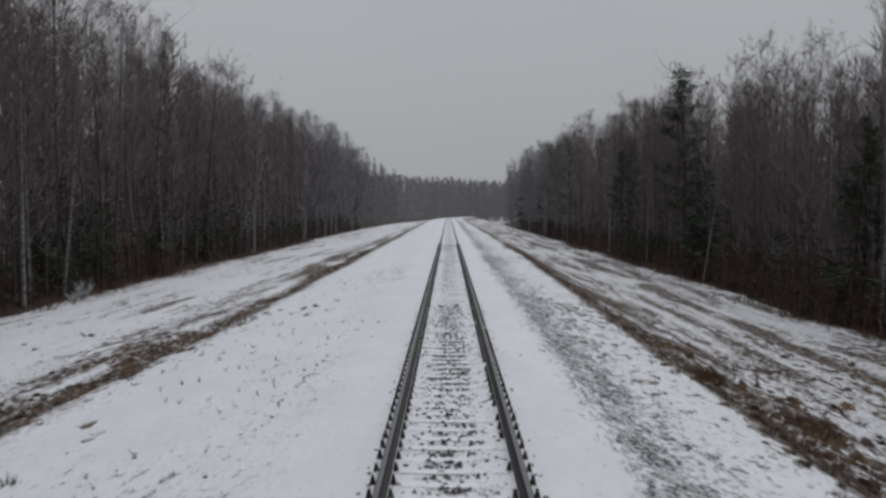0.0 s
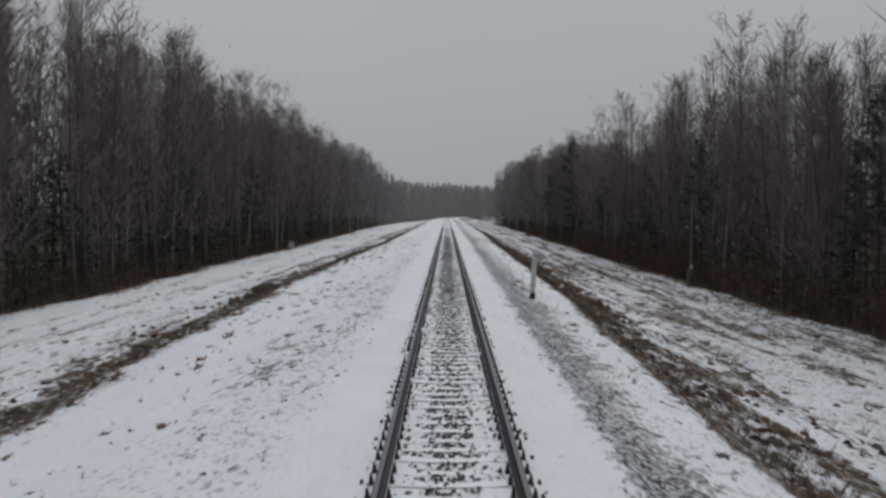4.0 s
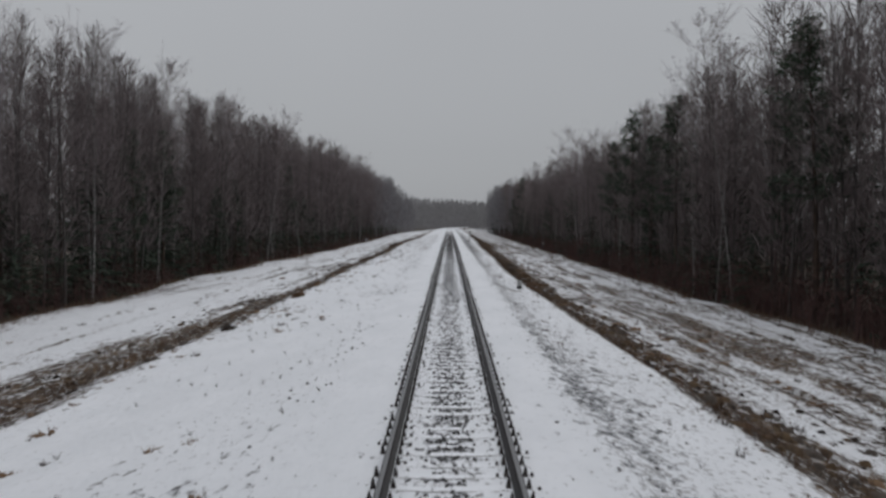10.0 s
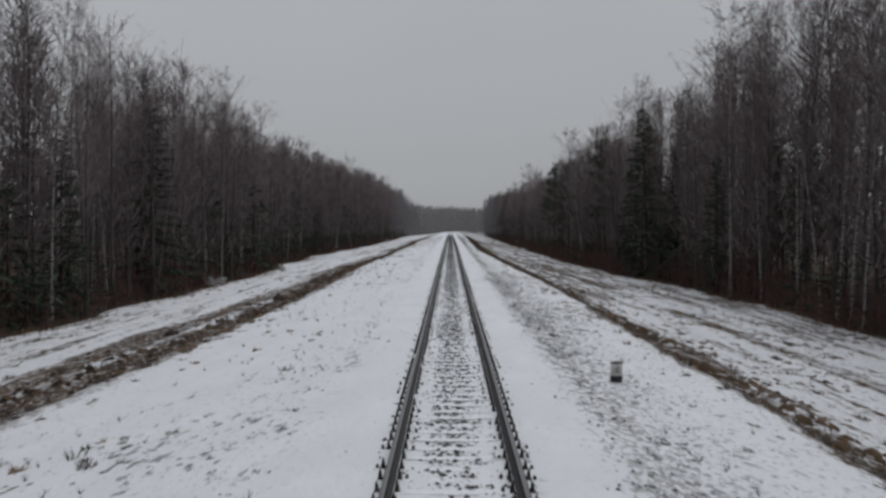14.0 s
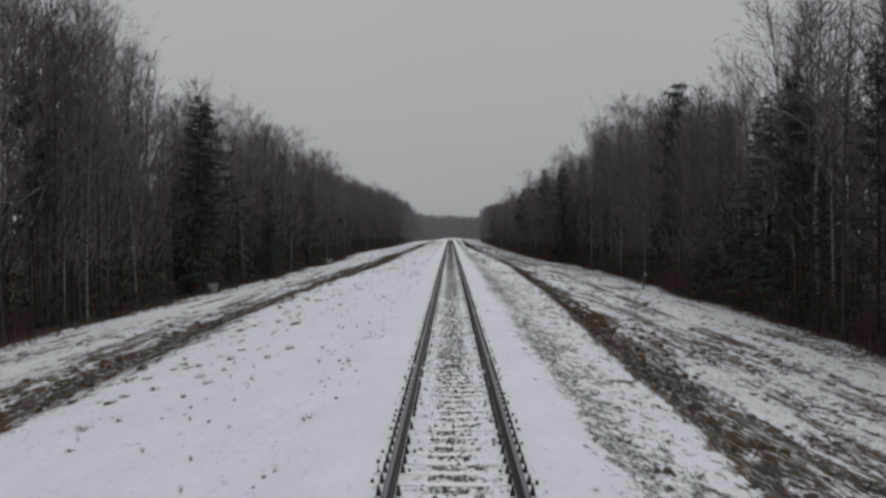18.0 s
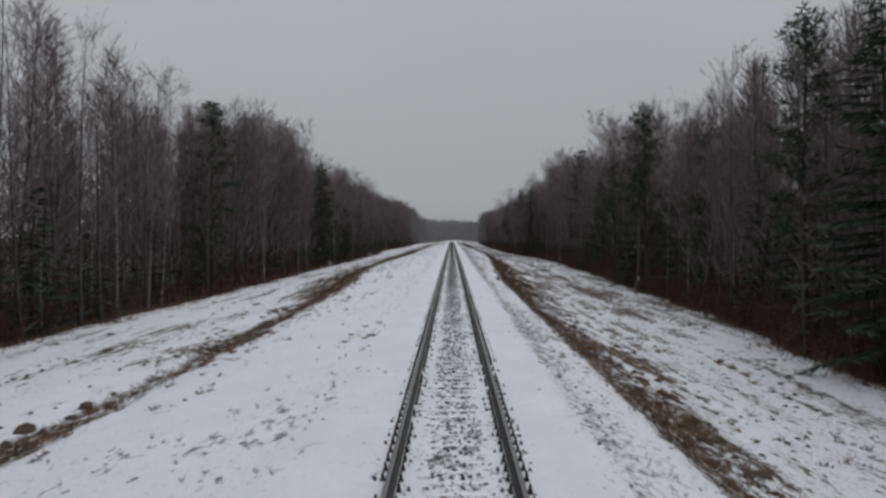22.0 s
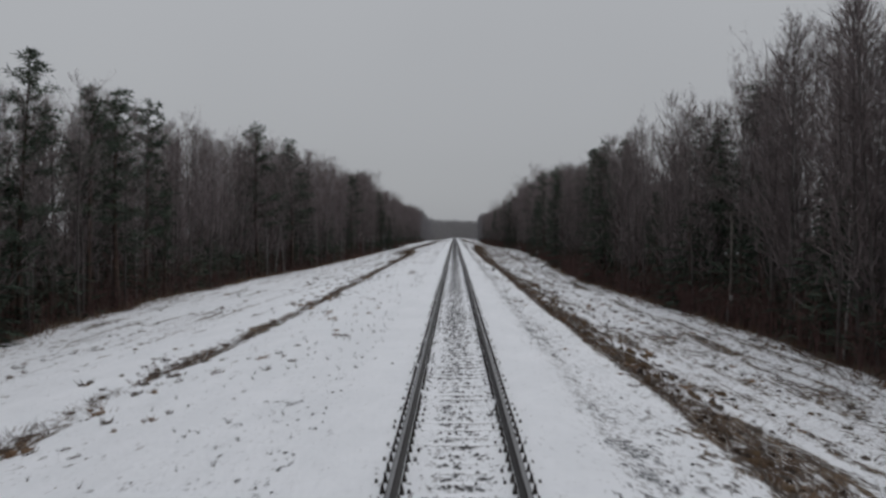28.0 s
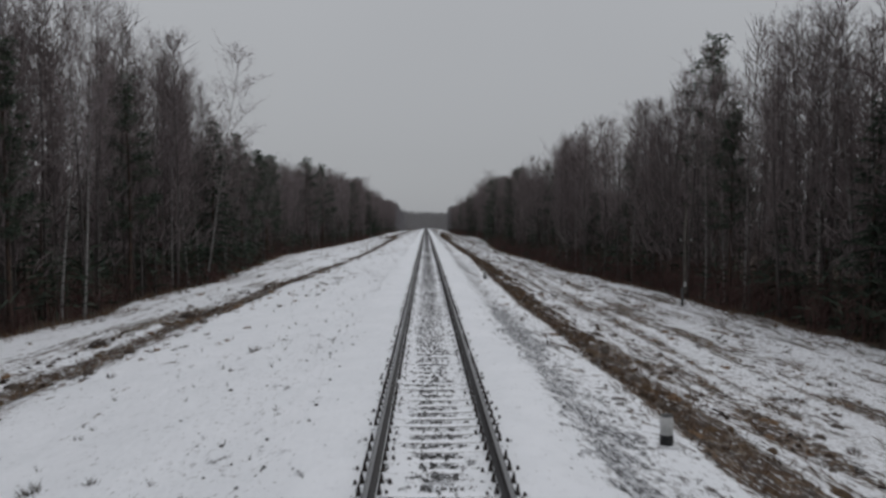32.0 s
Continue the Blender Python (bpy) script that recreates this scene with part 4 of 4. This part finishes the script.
def build_woods():
    r = random.Random(77)
    for side, y, h, kind in STANDOUT:
        e = edge_left(y) if side < 0 else edge_right(y)
        plant(kind, side * (e + r.uniform(0.8, 2.2)), y, h, r, 0.0, 1.2)
    plant("pine", 25.0, -478.0, 22.0, r, 0.0, 1.1)
    for side in (-1, 1):
        y = -640.0
        while y < 232:
            y += (2.3 if y < 120 else 3.4) * r.uniform(0.45, 1.55) * (1.0 if side < 0 else 1.25)
            e = edge_left(y) if side < 0 else edge_right(y)
            x = side * (e + 0.4 + abs(r.gauss(0, 2.6)))
            h = along(LEFT_TOPS if side < 0 else RIGHT_TOPS, y)
            u = r.random()
            green = 0.5 + noise.noise((y * 0.02, side * 5.0, 0))
            if (side > 0 and -425 < y < -295) or (side < 0 and -445 < y < -365):
                u = 1.0 - (1.0 - u) * 0.5
            if side > 0 and -85 < y < -5:
                u *= 0.84
            kind = "birch" if u < 0.33 else "aspen" if u < (0.9 if side < 0 else 0.80) else "spruce" if green < 0.45 else "pine"
            if kind == "aspen" and side > 0:
                kind = "alder"
            h *= r.uniform(0.88, 1.03) if kind == "birch" else r.uniform(0.80, 0.98) * mass(side, y)
            if kind == "spruce":
                h *= r.uniform(0.45, 0.8)
            if kind == "pine":
                h *= r.uniform(0.64, 0.82)
            if counts[kind] < 300 and (y < 150 or r.random() > (y - 150) / 90):
                plant(kind, x, y, h, r, 2.0 if kind == "birch" else 0.5)
    for side in (-1, 1):
        y = -620.0
        while y < 150:
            y += (5.6 if side < 0 else 4.6) * r.uniform(0.2, 1.8)
            e = edge_left(y) if side < 0 else edge_right(y)
            if noise.noise((y * 0.017, side * 9.0, 2.0)) > -0.3 and counts["young"] < 300:
                plant("young", side * (e + r.uniform(1.2, 6.5)), y, r.uniform(3.5, 10.5), r)


build_woods()


def quick_tree(s, r, x, y, z, h, twigs, width=0.03, mi=0):
    """A tree deep in the wood."""
    px, py = x + r.uniform(-0.04, 0.04) * h, y + r.uniform(-0.03, 0.03) * h
    top = Vector((px, py, z + h))
    foot = Vector((x, y, z - 0.2))
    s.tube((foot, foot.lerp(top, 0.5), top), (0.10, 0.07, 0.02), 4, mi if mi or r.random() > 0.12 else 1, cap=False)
    for _ in range(twigs):
        f = r.uniform(0.10, 0.95)
        d = Vector((r.gauss(0, 0.42), r.gauss(0, 0.42), r.uniform(0.3, 1.2))).normalized()
        reach = (1 - f) * 2.3 + 0.35
        p = foot.lerp(top, f) + Vector((r.gauss(0, 0.5), r.gauss(0, 0.5), 0)) * reach
        side = d.cross(Vector((r.uniform(-1, 1), r.uniform(-1, 1), 0.3))).normalized() * (width * r.uniform(0.6, 1.2))
        s.tri(p - side, p + side, p + d * (r.uniform(1.0, 2.8) * (1.0 if f < 0.6 else 1.6 - f)), mi)


def deep_tree(seed):
    """A tree of the wood's interior, 20 m tall, as loose triangles: corners and, for each triangle, 1 for the trunk."""
    r = random.Random(seed)
    s = Soup()
    pts = trunk_path(r, 20.0, 0.02, 3)
    s.tube(pts, (0.11, 0.085, 0.05, 0.01), 3, 1, cap=False)
    tris = [(q, m) for f, m in zip(s.f, s.m) for q in ((f[0], f[1], f[2]), (f[0], f[2], f[3]))]
    s.f, s.m = [q for q, _ in tris], [m for _, m in tris]
    for _ in range(400):
        f = 0.16 + 0.82 * r.random() ** 0.8
        reach = 2.1 * math.sin(math.pi * min(1.0, 0.2 + 0.77 * f)) ** 0.8 * abs(r.gauss(0, 0.6))
        a = r.uniform(0, 6.28)
        p = on_path(pts, f) + Vector((math.cos(a) * reach, math.sin(a) * reach, 0.0))
        d = Vector((math.cos(a) * 0.35 + r.gauss(0, 0.3), math.sin(a) * 0.35 + r.gauss(0, 0.3), r.uniform(0.3, 1.2))).normalized()
        twig(s, r, p, d, min(r.uniform(0.8, 2.2), (1.0 - f) * 20 + 0.4), (0.058 - 0.034 * f) * r.uniform(0.7, 1.3))
    return np.array([s.v[i] for f in s.f for i in f]).reshape(-1, 3, 3), np.array(s.m)


def joined(name, parts, mats):
    """One mesh from arrays of loose triangles with their material indices."""
    co = np.concatenate([c for c, _ in parts])
    mi = np.concatenate([m for _, m in parts])
    n = len(mi)
    me = bpy.data.meshes.new(name)
    me.vertices.add(n * 3)
    me.vertices.foreach_set("co", co.astype(np.float32).ravel())
    me.loops.add(n * 3)
    me.loops.foreach_set("vertex_index", np.arange(n * 3, dtype=np.int32))
    me.polygons.add(n)
    me.polygons.foreach_set("loop_start", np.arange(0, n * 3, 3, dtype=np.int32))
    for mt in mats:
        me.materials.append(mt)
    me.polygons.foreach_set("material_index", mi.astype(np.int32))
    me.update(calc_edges=True)
    me.validate()
    return me


DEEP = [deep_tree(500 + i) for i in range(8)]


def stand(r, x, y, h):
    """One of the interior trees, turned, leaning and scaled, at its place."""
    co, mi = DEEP[r.randrange(len(DEEP))]
    a, k = r.uniform(0, 6.28), h / 20.0
    wide = k * r.uniform(0.85, 1.25)
    m = np.array(((math.cos(a) * wide, -math.sin(a) * wide, r.gauss(0, 0.03)), (math.sin(a) * wide, math.cos(a) * wide, r.gauss(0, 0.03)), (0.0, 0.0, k)))
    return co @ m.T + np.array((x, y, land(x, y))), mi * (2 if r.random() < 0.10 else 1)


# Mist haze is put into the far trees' grey colour and a faint glow.
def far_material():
    k = Nodes("haze_coloured_far_wood", 1.0)
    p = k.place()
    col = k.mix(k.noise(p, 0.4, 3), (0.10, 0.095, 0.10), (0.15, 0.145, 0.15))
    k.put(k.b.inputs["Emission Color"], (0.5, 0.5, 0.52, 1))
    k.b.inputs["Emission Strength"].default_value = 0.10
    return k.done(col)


M_FAR = far_material()
# twigs of the far flanks, their base colour paled to stand for haze
M_PALE = twig_material("haze_paled_twigs", (0.19, 0.182, 0.19), (0.27, 0.26, 0.27), True)


def build_deep_wood():
    r = random.Random(99)
    for side in (-1, 1):
        s, parts = Soup(), []
        stop = 330
        y = -650.0
        while y < stop:
            y += (0.72 if y < 170 else 0.9) * r.uniform(0.5, 1.5)
            e = edge_left(y) if side < 0 else edge_right(y)
            x = side * (e + 1.5 + 15 * r.random() ** 1.5)
            h = along(LEFT_TOPS if side < 0 else RIGHT_TOPS, y) * r.uniform(0.80, 1.0) * mass(side, y)
            x = cleared(x, y, 0.9)
            if y < 130 or r.random() > (y - 130) / 200:
                parts.append(stand(r, x, y, h))
        y = -680.0
        while y < stop:
            y += 1.45 * r.uniform(0.5, 1.5)
            e = edge_left(y) if side < 0 else edge_right(y)
            x = side * (e + r.uniform(16, 42))
            h = along(LEFT_TOPS if side < 0 else RIGHT_TOPS, y) * r.uniform(0.66, 0.84)
            quick_tree(s, r, x, y, land(x, y), h, 80, 0.16)
        y = -660.0
        while y < stop:
            y += (0.42 if y < 120 else 0.8) * r.uniform(0.5, 1.5)
            e = edge_left(y) if side < 0 else edge_right(y)
            off = 0.6 + 15 * r.random() ** 1.5
            x = side * (e + off)
            q = Vector((x, y, land(x, y) - 0.1))
            h = r.uniform(2.0, 4.4) + min(4.5, off * 0.7) * r.random()
            green = noise.noise((y * 0.05, side * 4.0 + off * 0.1, 8.0)) > -0.22
            for _ in range(13):
                f = r.random()
                d = Vector((r.gauss(0, 0.7), r.gauss(0, 0.7), r.uniform(-0.3, 0.5) if green else r.uniform(0.2, 1.2))).normalized()
                p = q + Vector((r.gauss(0, 0.5) * (1.2 - f), r.gauss(0, 0.5) * (1.2 - f), 0.15 + f * h))
                twig(s, r, p, d, r.uniform(0.7, 1.7), r.uniform(0.05, 0.10) if green else 0.04)
                s.m[-1] = 2 if green else 3
        tagged(new("deep_wood", joined("deep_wood", parts, (M_TWIG_SHADED, M_ASPEN, M_BIRCH))), "slender bare trees crowded behind the wood's edge", "wood", kind="stuff")
        tagged(new("wood_interior", s.mesh("wood_interior", M_TWIG_SHADED, M_BIRCH, M_SPRUCE, M_BRUSH)), "dim bare winter wood deep behind the edge trees", "wood", kind="stuff")
        s = Soup()
        y = -640.0
        while y < 300:
            y += ((0.22 if side < 0 else 0.17) if y < 120 else 0.6) * r.uniform(0.5, 1.5)
            e = edge_left(y) if side < 0 else edge_right(y)
            off = abs(r.gauss(0, 3.8 if side < 0 else 3.0)) - 0.3
            x = side * (e + off)
            z = land(x, y)
            h = (r.uniform(0.6, 2.2) if side < 0 else r.uniform(1.0, 3.2)) + min(5.0, off * 0.9) * r.random()
            for _ in range(5):
                a = r.uniform(0, 6.28)
                q = Vector((x + r.gauss(0, 0.3), y + r.gauss(0, 0.4), z - 0.05))
                tip = q + Vector((math.cos(a) * h * 0.22, math.sin(a) * h * 0.22, h * r.uniform(0.7, 1.1)))
                sd = Vector((math.sin(a), -math.cos(a), 0)) * 0.028
                s.tri(q - sd, q + sd, tip)
                for _ in range(3):
                    p = q.lerp(tip, r.uniform(0.3, 0.9))
                    twig(s, r, p, Vector((r.uniform(-1, 1), r.uniform(-1, 1), r.uniform(0.2, 1))).normalized(), h * r.uniform(0.2, 0.42), 0.02)
        tagged(new("brushwood", s.mesh("brushwood", M_BRUSH)), "dark reddish-brown brushwood under the trees", "brushwood", kind="stuff")
        s = Soup()
        y = -600.0
        while y < 200:
            y += 0.10 * r.uniform(0.3, 1.7)
            x = side * ((edge_left(y) if side < 0 else edge_right(y)) + r.gauss(-0.3, 0.55))
            if noise.noise((y * 0.12, side * 3.0, 5.0)) < -0.25:
                continue
            q = Vector((x, y, land(x, y) - 0.02))
            for _ in range(4):
                a = r.uniform(0, 6.28)
                b = q + Vector((r.gauss(0, 0.12), r.gauss(0, 0.12), 0))
                twig(s, r, b, Vector((math.cos(a) * 0.5, math.sin(a) * 0.5, r.uniform(0.4, 1.0))).normalized(), r.uniform(0.2, 0.6), 0.014)
        tagged(new("edge_grass", s.mesh("edge_grass", M_DRY)), "tall dry brown grass along the wood's edge", "grass", kind="stuff")


build_deep_wood()


def build_far_wood():
    """The woods far down the line, and the one on the outside of the bend that closes the view."""
    r = random.Random(123)
    s, parts = Soup(), []
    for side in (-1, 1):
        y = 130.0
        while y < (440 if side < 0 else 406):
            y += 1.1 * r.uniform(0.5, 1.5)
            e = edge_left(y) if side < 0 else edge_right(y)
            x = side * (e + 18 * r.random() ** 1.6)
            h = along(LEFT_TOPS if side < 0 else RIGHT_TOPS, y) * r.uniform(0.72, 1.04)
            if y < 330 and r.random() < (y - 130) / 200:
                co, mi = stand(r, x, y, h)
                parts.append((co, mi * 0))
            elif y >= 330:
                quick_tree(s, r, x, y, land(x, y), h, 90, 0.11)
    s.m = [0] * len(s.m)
    tagged(new("far_flank", s.mesh("far_flank", M_PALE)), "bare wood along the far bend, paled in colour for haze", "wood", kind="stuff")
    s = Soup()
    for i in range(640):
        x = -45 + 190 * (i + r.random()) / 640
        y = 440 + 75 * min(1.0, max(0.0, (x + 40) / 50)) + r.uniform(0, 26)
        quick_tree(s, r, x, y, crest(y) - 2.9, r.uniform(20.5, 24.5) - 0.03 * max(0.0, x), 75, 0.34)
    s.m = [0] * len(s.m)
    tagged(new("far_flank", joined("far_flank", parts, (M_PALE,))), "bare wood flanking the far line, haze put into its pale colour", "wood", kind="stuff")
    tagged(new("far_wood", s.mesh("far_wood", M_FAR)), "distant wood closing the line, mist haze put into its grey colour", "wood", kind="stuff")


build_far_wood()


# ---- line-side posts ----
def numerals(text, size, parent, at, mat):
    cu = bpy.data.curves.new("numerals", "FONT")
    cu.body, cu.size, cu.extrude, cu.align_x, cu.align_y = text, size, 0.004, "CENTER", "CENTER"
    tmp = bpy.data.objects.new("numerals", cu)
    scene.collection.objects.link(tmp)
    me = bpy.data.meshes.new_from_object(tmp.evaluated_get(bpy.context.evaluated_depsgraph_get()))
    bpy.data.objects.remove(tmp)
    bpy.data.curves.remove(cu)
    me.materials.clear()
    me.materials.append(mat)
    ob = child("numerals", me, parent, "black painted numerals")
    ob.location, ob.rotation_euler = at, (radians(90), 0, 0)
    return ob


def kilometre_post(x, y):
    ob = tagged(empty("kilometre_post", (x, y, land(x, y))), "tall white kilometre post with black foot and number plates", "marker post")
    ob.rotation_euler = (0, radians(3.5), 0)
    child("shaft", bevelled(-0.085, 0.085, -0.085, 0.085, 0.22, 1.72, 0.012, M_WHITE, "shaft"), ob)
    child("foot", bevelled(-0.09, 0.09, -0.09, 0.09, -0.3, 0.24, 0.012, M_BLACK, "foot"), ob, "black painted foot")
    for turn in (-16, 16):
        plate = child("number_plate", bevelled(-0.07, 0.33, -0.011, 0.011, -0.125, 0.125, 0.005, M_WHITE, "number_plate"), ob, "white number plate with black figures")
        plate.location = (0, -0.105 if turn < 0 else 0.105, 1.63)
        plate.rotation_euler = (0, 0, radians(turn))
        if turn < 0:
            numerals("103", 0.25, plate, (0.13, -0.013, 0), M_BLACK)
    child("cap", bevelled(-0.09, 0.09, -0.09, 0.09, 1.72, 1.755, 0.008, M_BLACK, "cap"), ob, "dark flat cap")


def drum(r0, z0, z1, mat, name, edge=0.012):
    """A short round drum with eased edges."""
    t = Soup()
    prof = ((r0 - edge, z0), (r0, z0 + edge), (r0, z1 - edge), (r0 - edge, z1), (0.001, z1))
    n = 24
    for pr, pz in prof:
        t.v += [(pr * math.cos(2 * math.pi * j / n), pr * math.sin(2 * math.pi * j / n), pz) for j in range(n)]
    for i in range(len(prof) - 1):
        for j in range(n):
            k = (j + 1) % n
            t.f.append((i * n + j, i * n + k, (i + 1) * n + k, (i + 1) * n + j))
    return t.mesh(name, mat, smooth=True)


def picket_post(x, y, figure, w=0.25, h=0.45):
    ob = tagged(empty("picket_post", (x, y, land(x, y))), "short round white picket post with a black foot", "marker post", "picket posts")
    child("body", drum(w / 2, h * 0.36, h * 0.94, M_WHITE, "body"), ob)
    child("foot", drum(w / 2 + 0.003, -0.25, h * 0.37, M_BLACK, "foot"), ob, "black painted foot")
    child("cap", drum(w / 2 - 0.004, h * 0.92, h, M_CAP, "cap"), ob, "dark weathered cap")
    child("footing", drum(w * 1.05, -0.2, 0.022, M_FOOTING, "footing", 0.01), ob, "snow-dusted round concrete footing")
    if figure:
        numerals(figure, 0.17, ob, (0, -w / 2 - 0.001, h * 0.65), M_CAP)


kilometre_post(3.2, 0.0)
picket_post(3.55, -100.0, "9")
picket_post(3.5, -200.0, "8")
picket_post(3.5, -300.3, "7")
picket_post(3.45, -400.0, "6")
picket_post(3.5, -500.0, "5")
picket_post(3.6, -540.5, "", 0.2, 0.5)


def telegraph_pole(x, y, h, arm):
    ob = tagged(empty("telegraph_pole", (x, y, land(x, y))), "old grey wooden telegraph pole with two crossarms by the wood", "pole", "telegraph poles")
    s = Soup()
    s.tube([Vector((0, 0, 0.9)), Vector((0.03, 0, h * 0.5)), Vector((0.06, 0.0, h))], (0.11, 0.10, 0.08), 8)
    child("pole", s.mesh("pole", M_POLE, smooth=True), ob)
    s = Soup()
    s.tube([Vector((-0.16, 0, -0.3)), Vector((-0.16, 0, 1.35)), Vector((-0.16, 0, 1.42))], (0.11, 0.10, 0.06), 8)
    child("stub", s.mesh("stub", M_CAP, smooth=True), ob, "dark ground stub lashed to the pole")
    child("plate", bevelled(-0.09, 0.09, -0.135, -0.108, 1.45, 1.78, 0.006, M_WHITE, "plate"), ob, "small white plate")
    child("crossarm", bevelled(-0.75, 0.85, -0.17, -0.09, h - 0.22, h - 0.11, 0.01, M_POLE, "crossarm"), ob)
    child("crossarm", bevelled(-0.48, 0.52, -0.19, -0.10, arm - 0.06, arm + 0.06, 0.01, M_POLE, "crossarm"), ob)
    for dx in (-0.37, 0.41):
        s = Soup()
        s.tube([Vector((dx, -0.145, arm + z)) for z in (0.06, 0.12, 0.18, 0.25)], (0.025, 0.07, 0.075, 0.04), 8)
        child("insulator", s.mesh("insulator", M_GLASS, smooth=True), ob, "white porcelain insulator")


for px, py, ph, pa in POLES:
    telegraph_pole(px, py, ph, pa)


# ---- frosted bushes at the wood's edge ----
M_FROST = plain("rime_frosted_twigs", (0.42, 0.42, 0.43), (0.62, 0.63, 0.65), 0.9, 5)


def frosted_bush(x, y, h):
    r = random.Random(int(y) + 900)
    ob = tagged(empty("frosted_bush", (x, y, land(x, y))), "low bush white with frost at the wood's edge", "bush", "frosted bushes")
    stems, fine = Soup(), Soup()
    for _ in range(11):
        lp = limb_path(r, (r.gauss(0, 0.12), r.gauss(0, 0.12), -0.05), r.uniform(0, 6.28), radians(r.uniform(45, 80)), h * r.uniform(0.7, 1.1), 3)
        stems.tube(lp, (0.012, 0.010, 0.007, 0.003), 3, cap=False)
        for _ in range(34):
            d = Vector((r.gauss(0, 0.6), r.gauss(0, 0.6), r.uniform(0.0, 1.0))).normalized()
            twig(fine, r, on_path(lp, r.uniform(0.2, 1.0)), d, h * r.uniform(0.12, 0.35), 0.012)
    child("stems", stems.mesh("stems", M_STALK), ob, "thin dark stems")
    child("twigs", fine.mesh("twigs", M_FROST), ob, "white frosted twigs")


for bx, by, bh in ((-23.0, 96.0, 1.3), (-22.4, 93.4, 0.9), (-21.0, -215.0, 1.0), (-21.2, -140.5, 1.2), (-21.4, -137.0, 0.8)):
    frosted_bush(bx, by, bh)
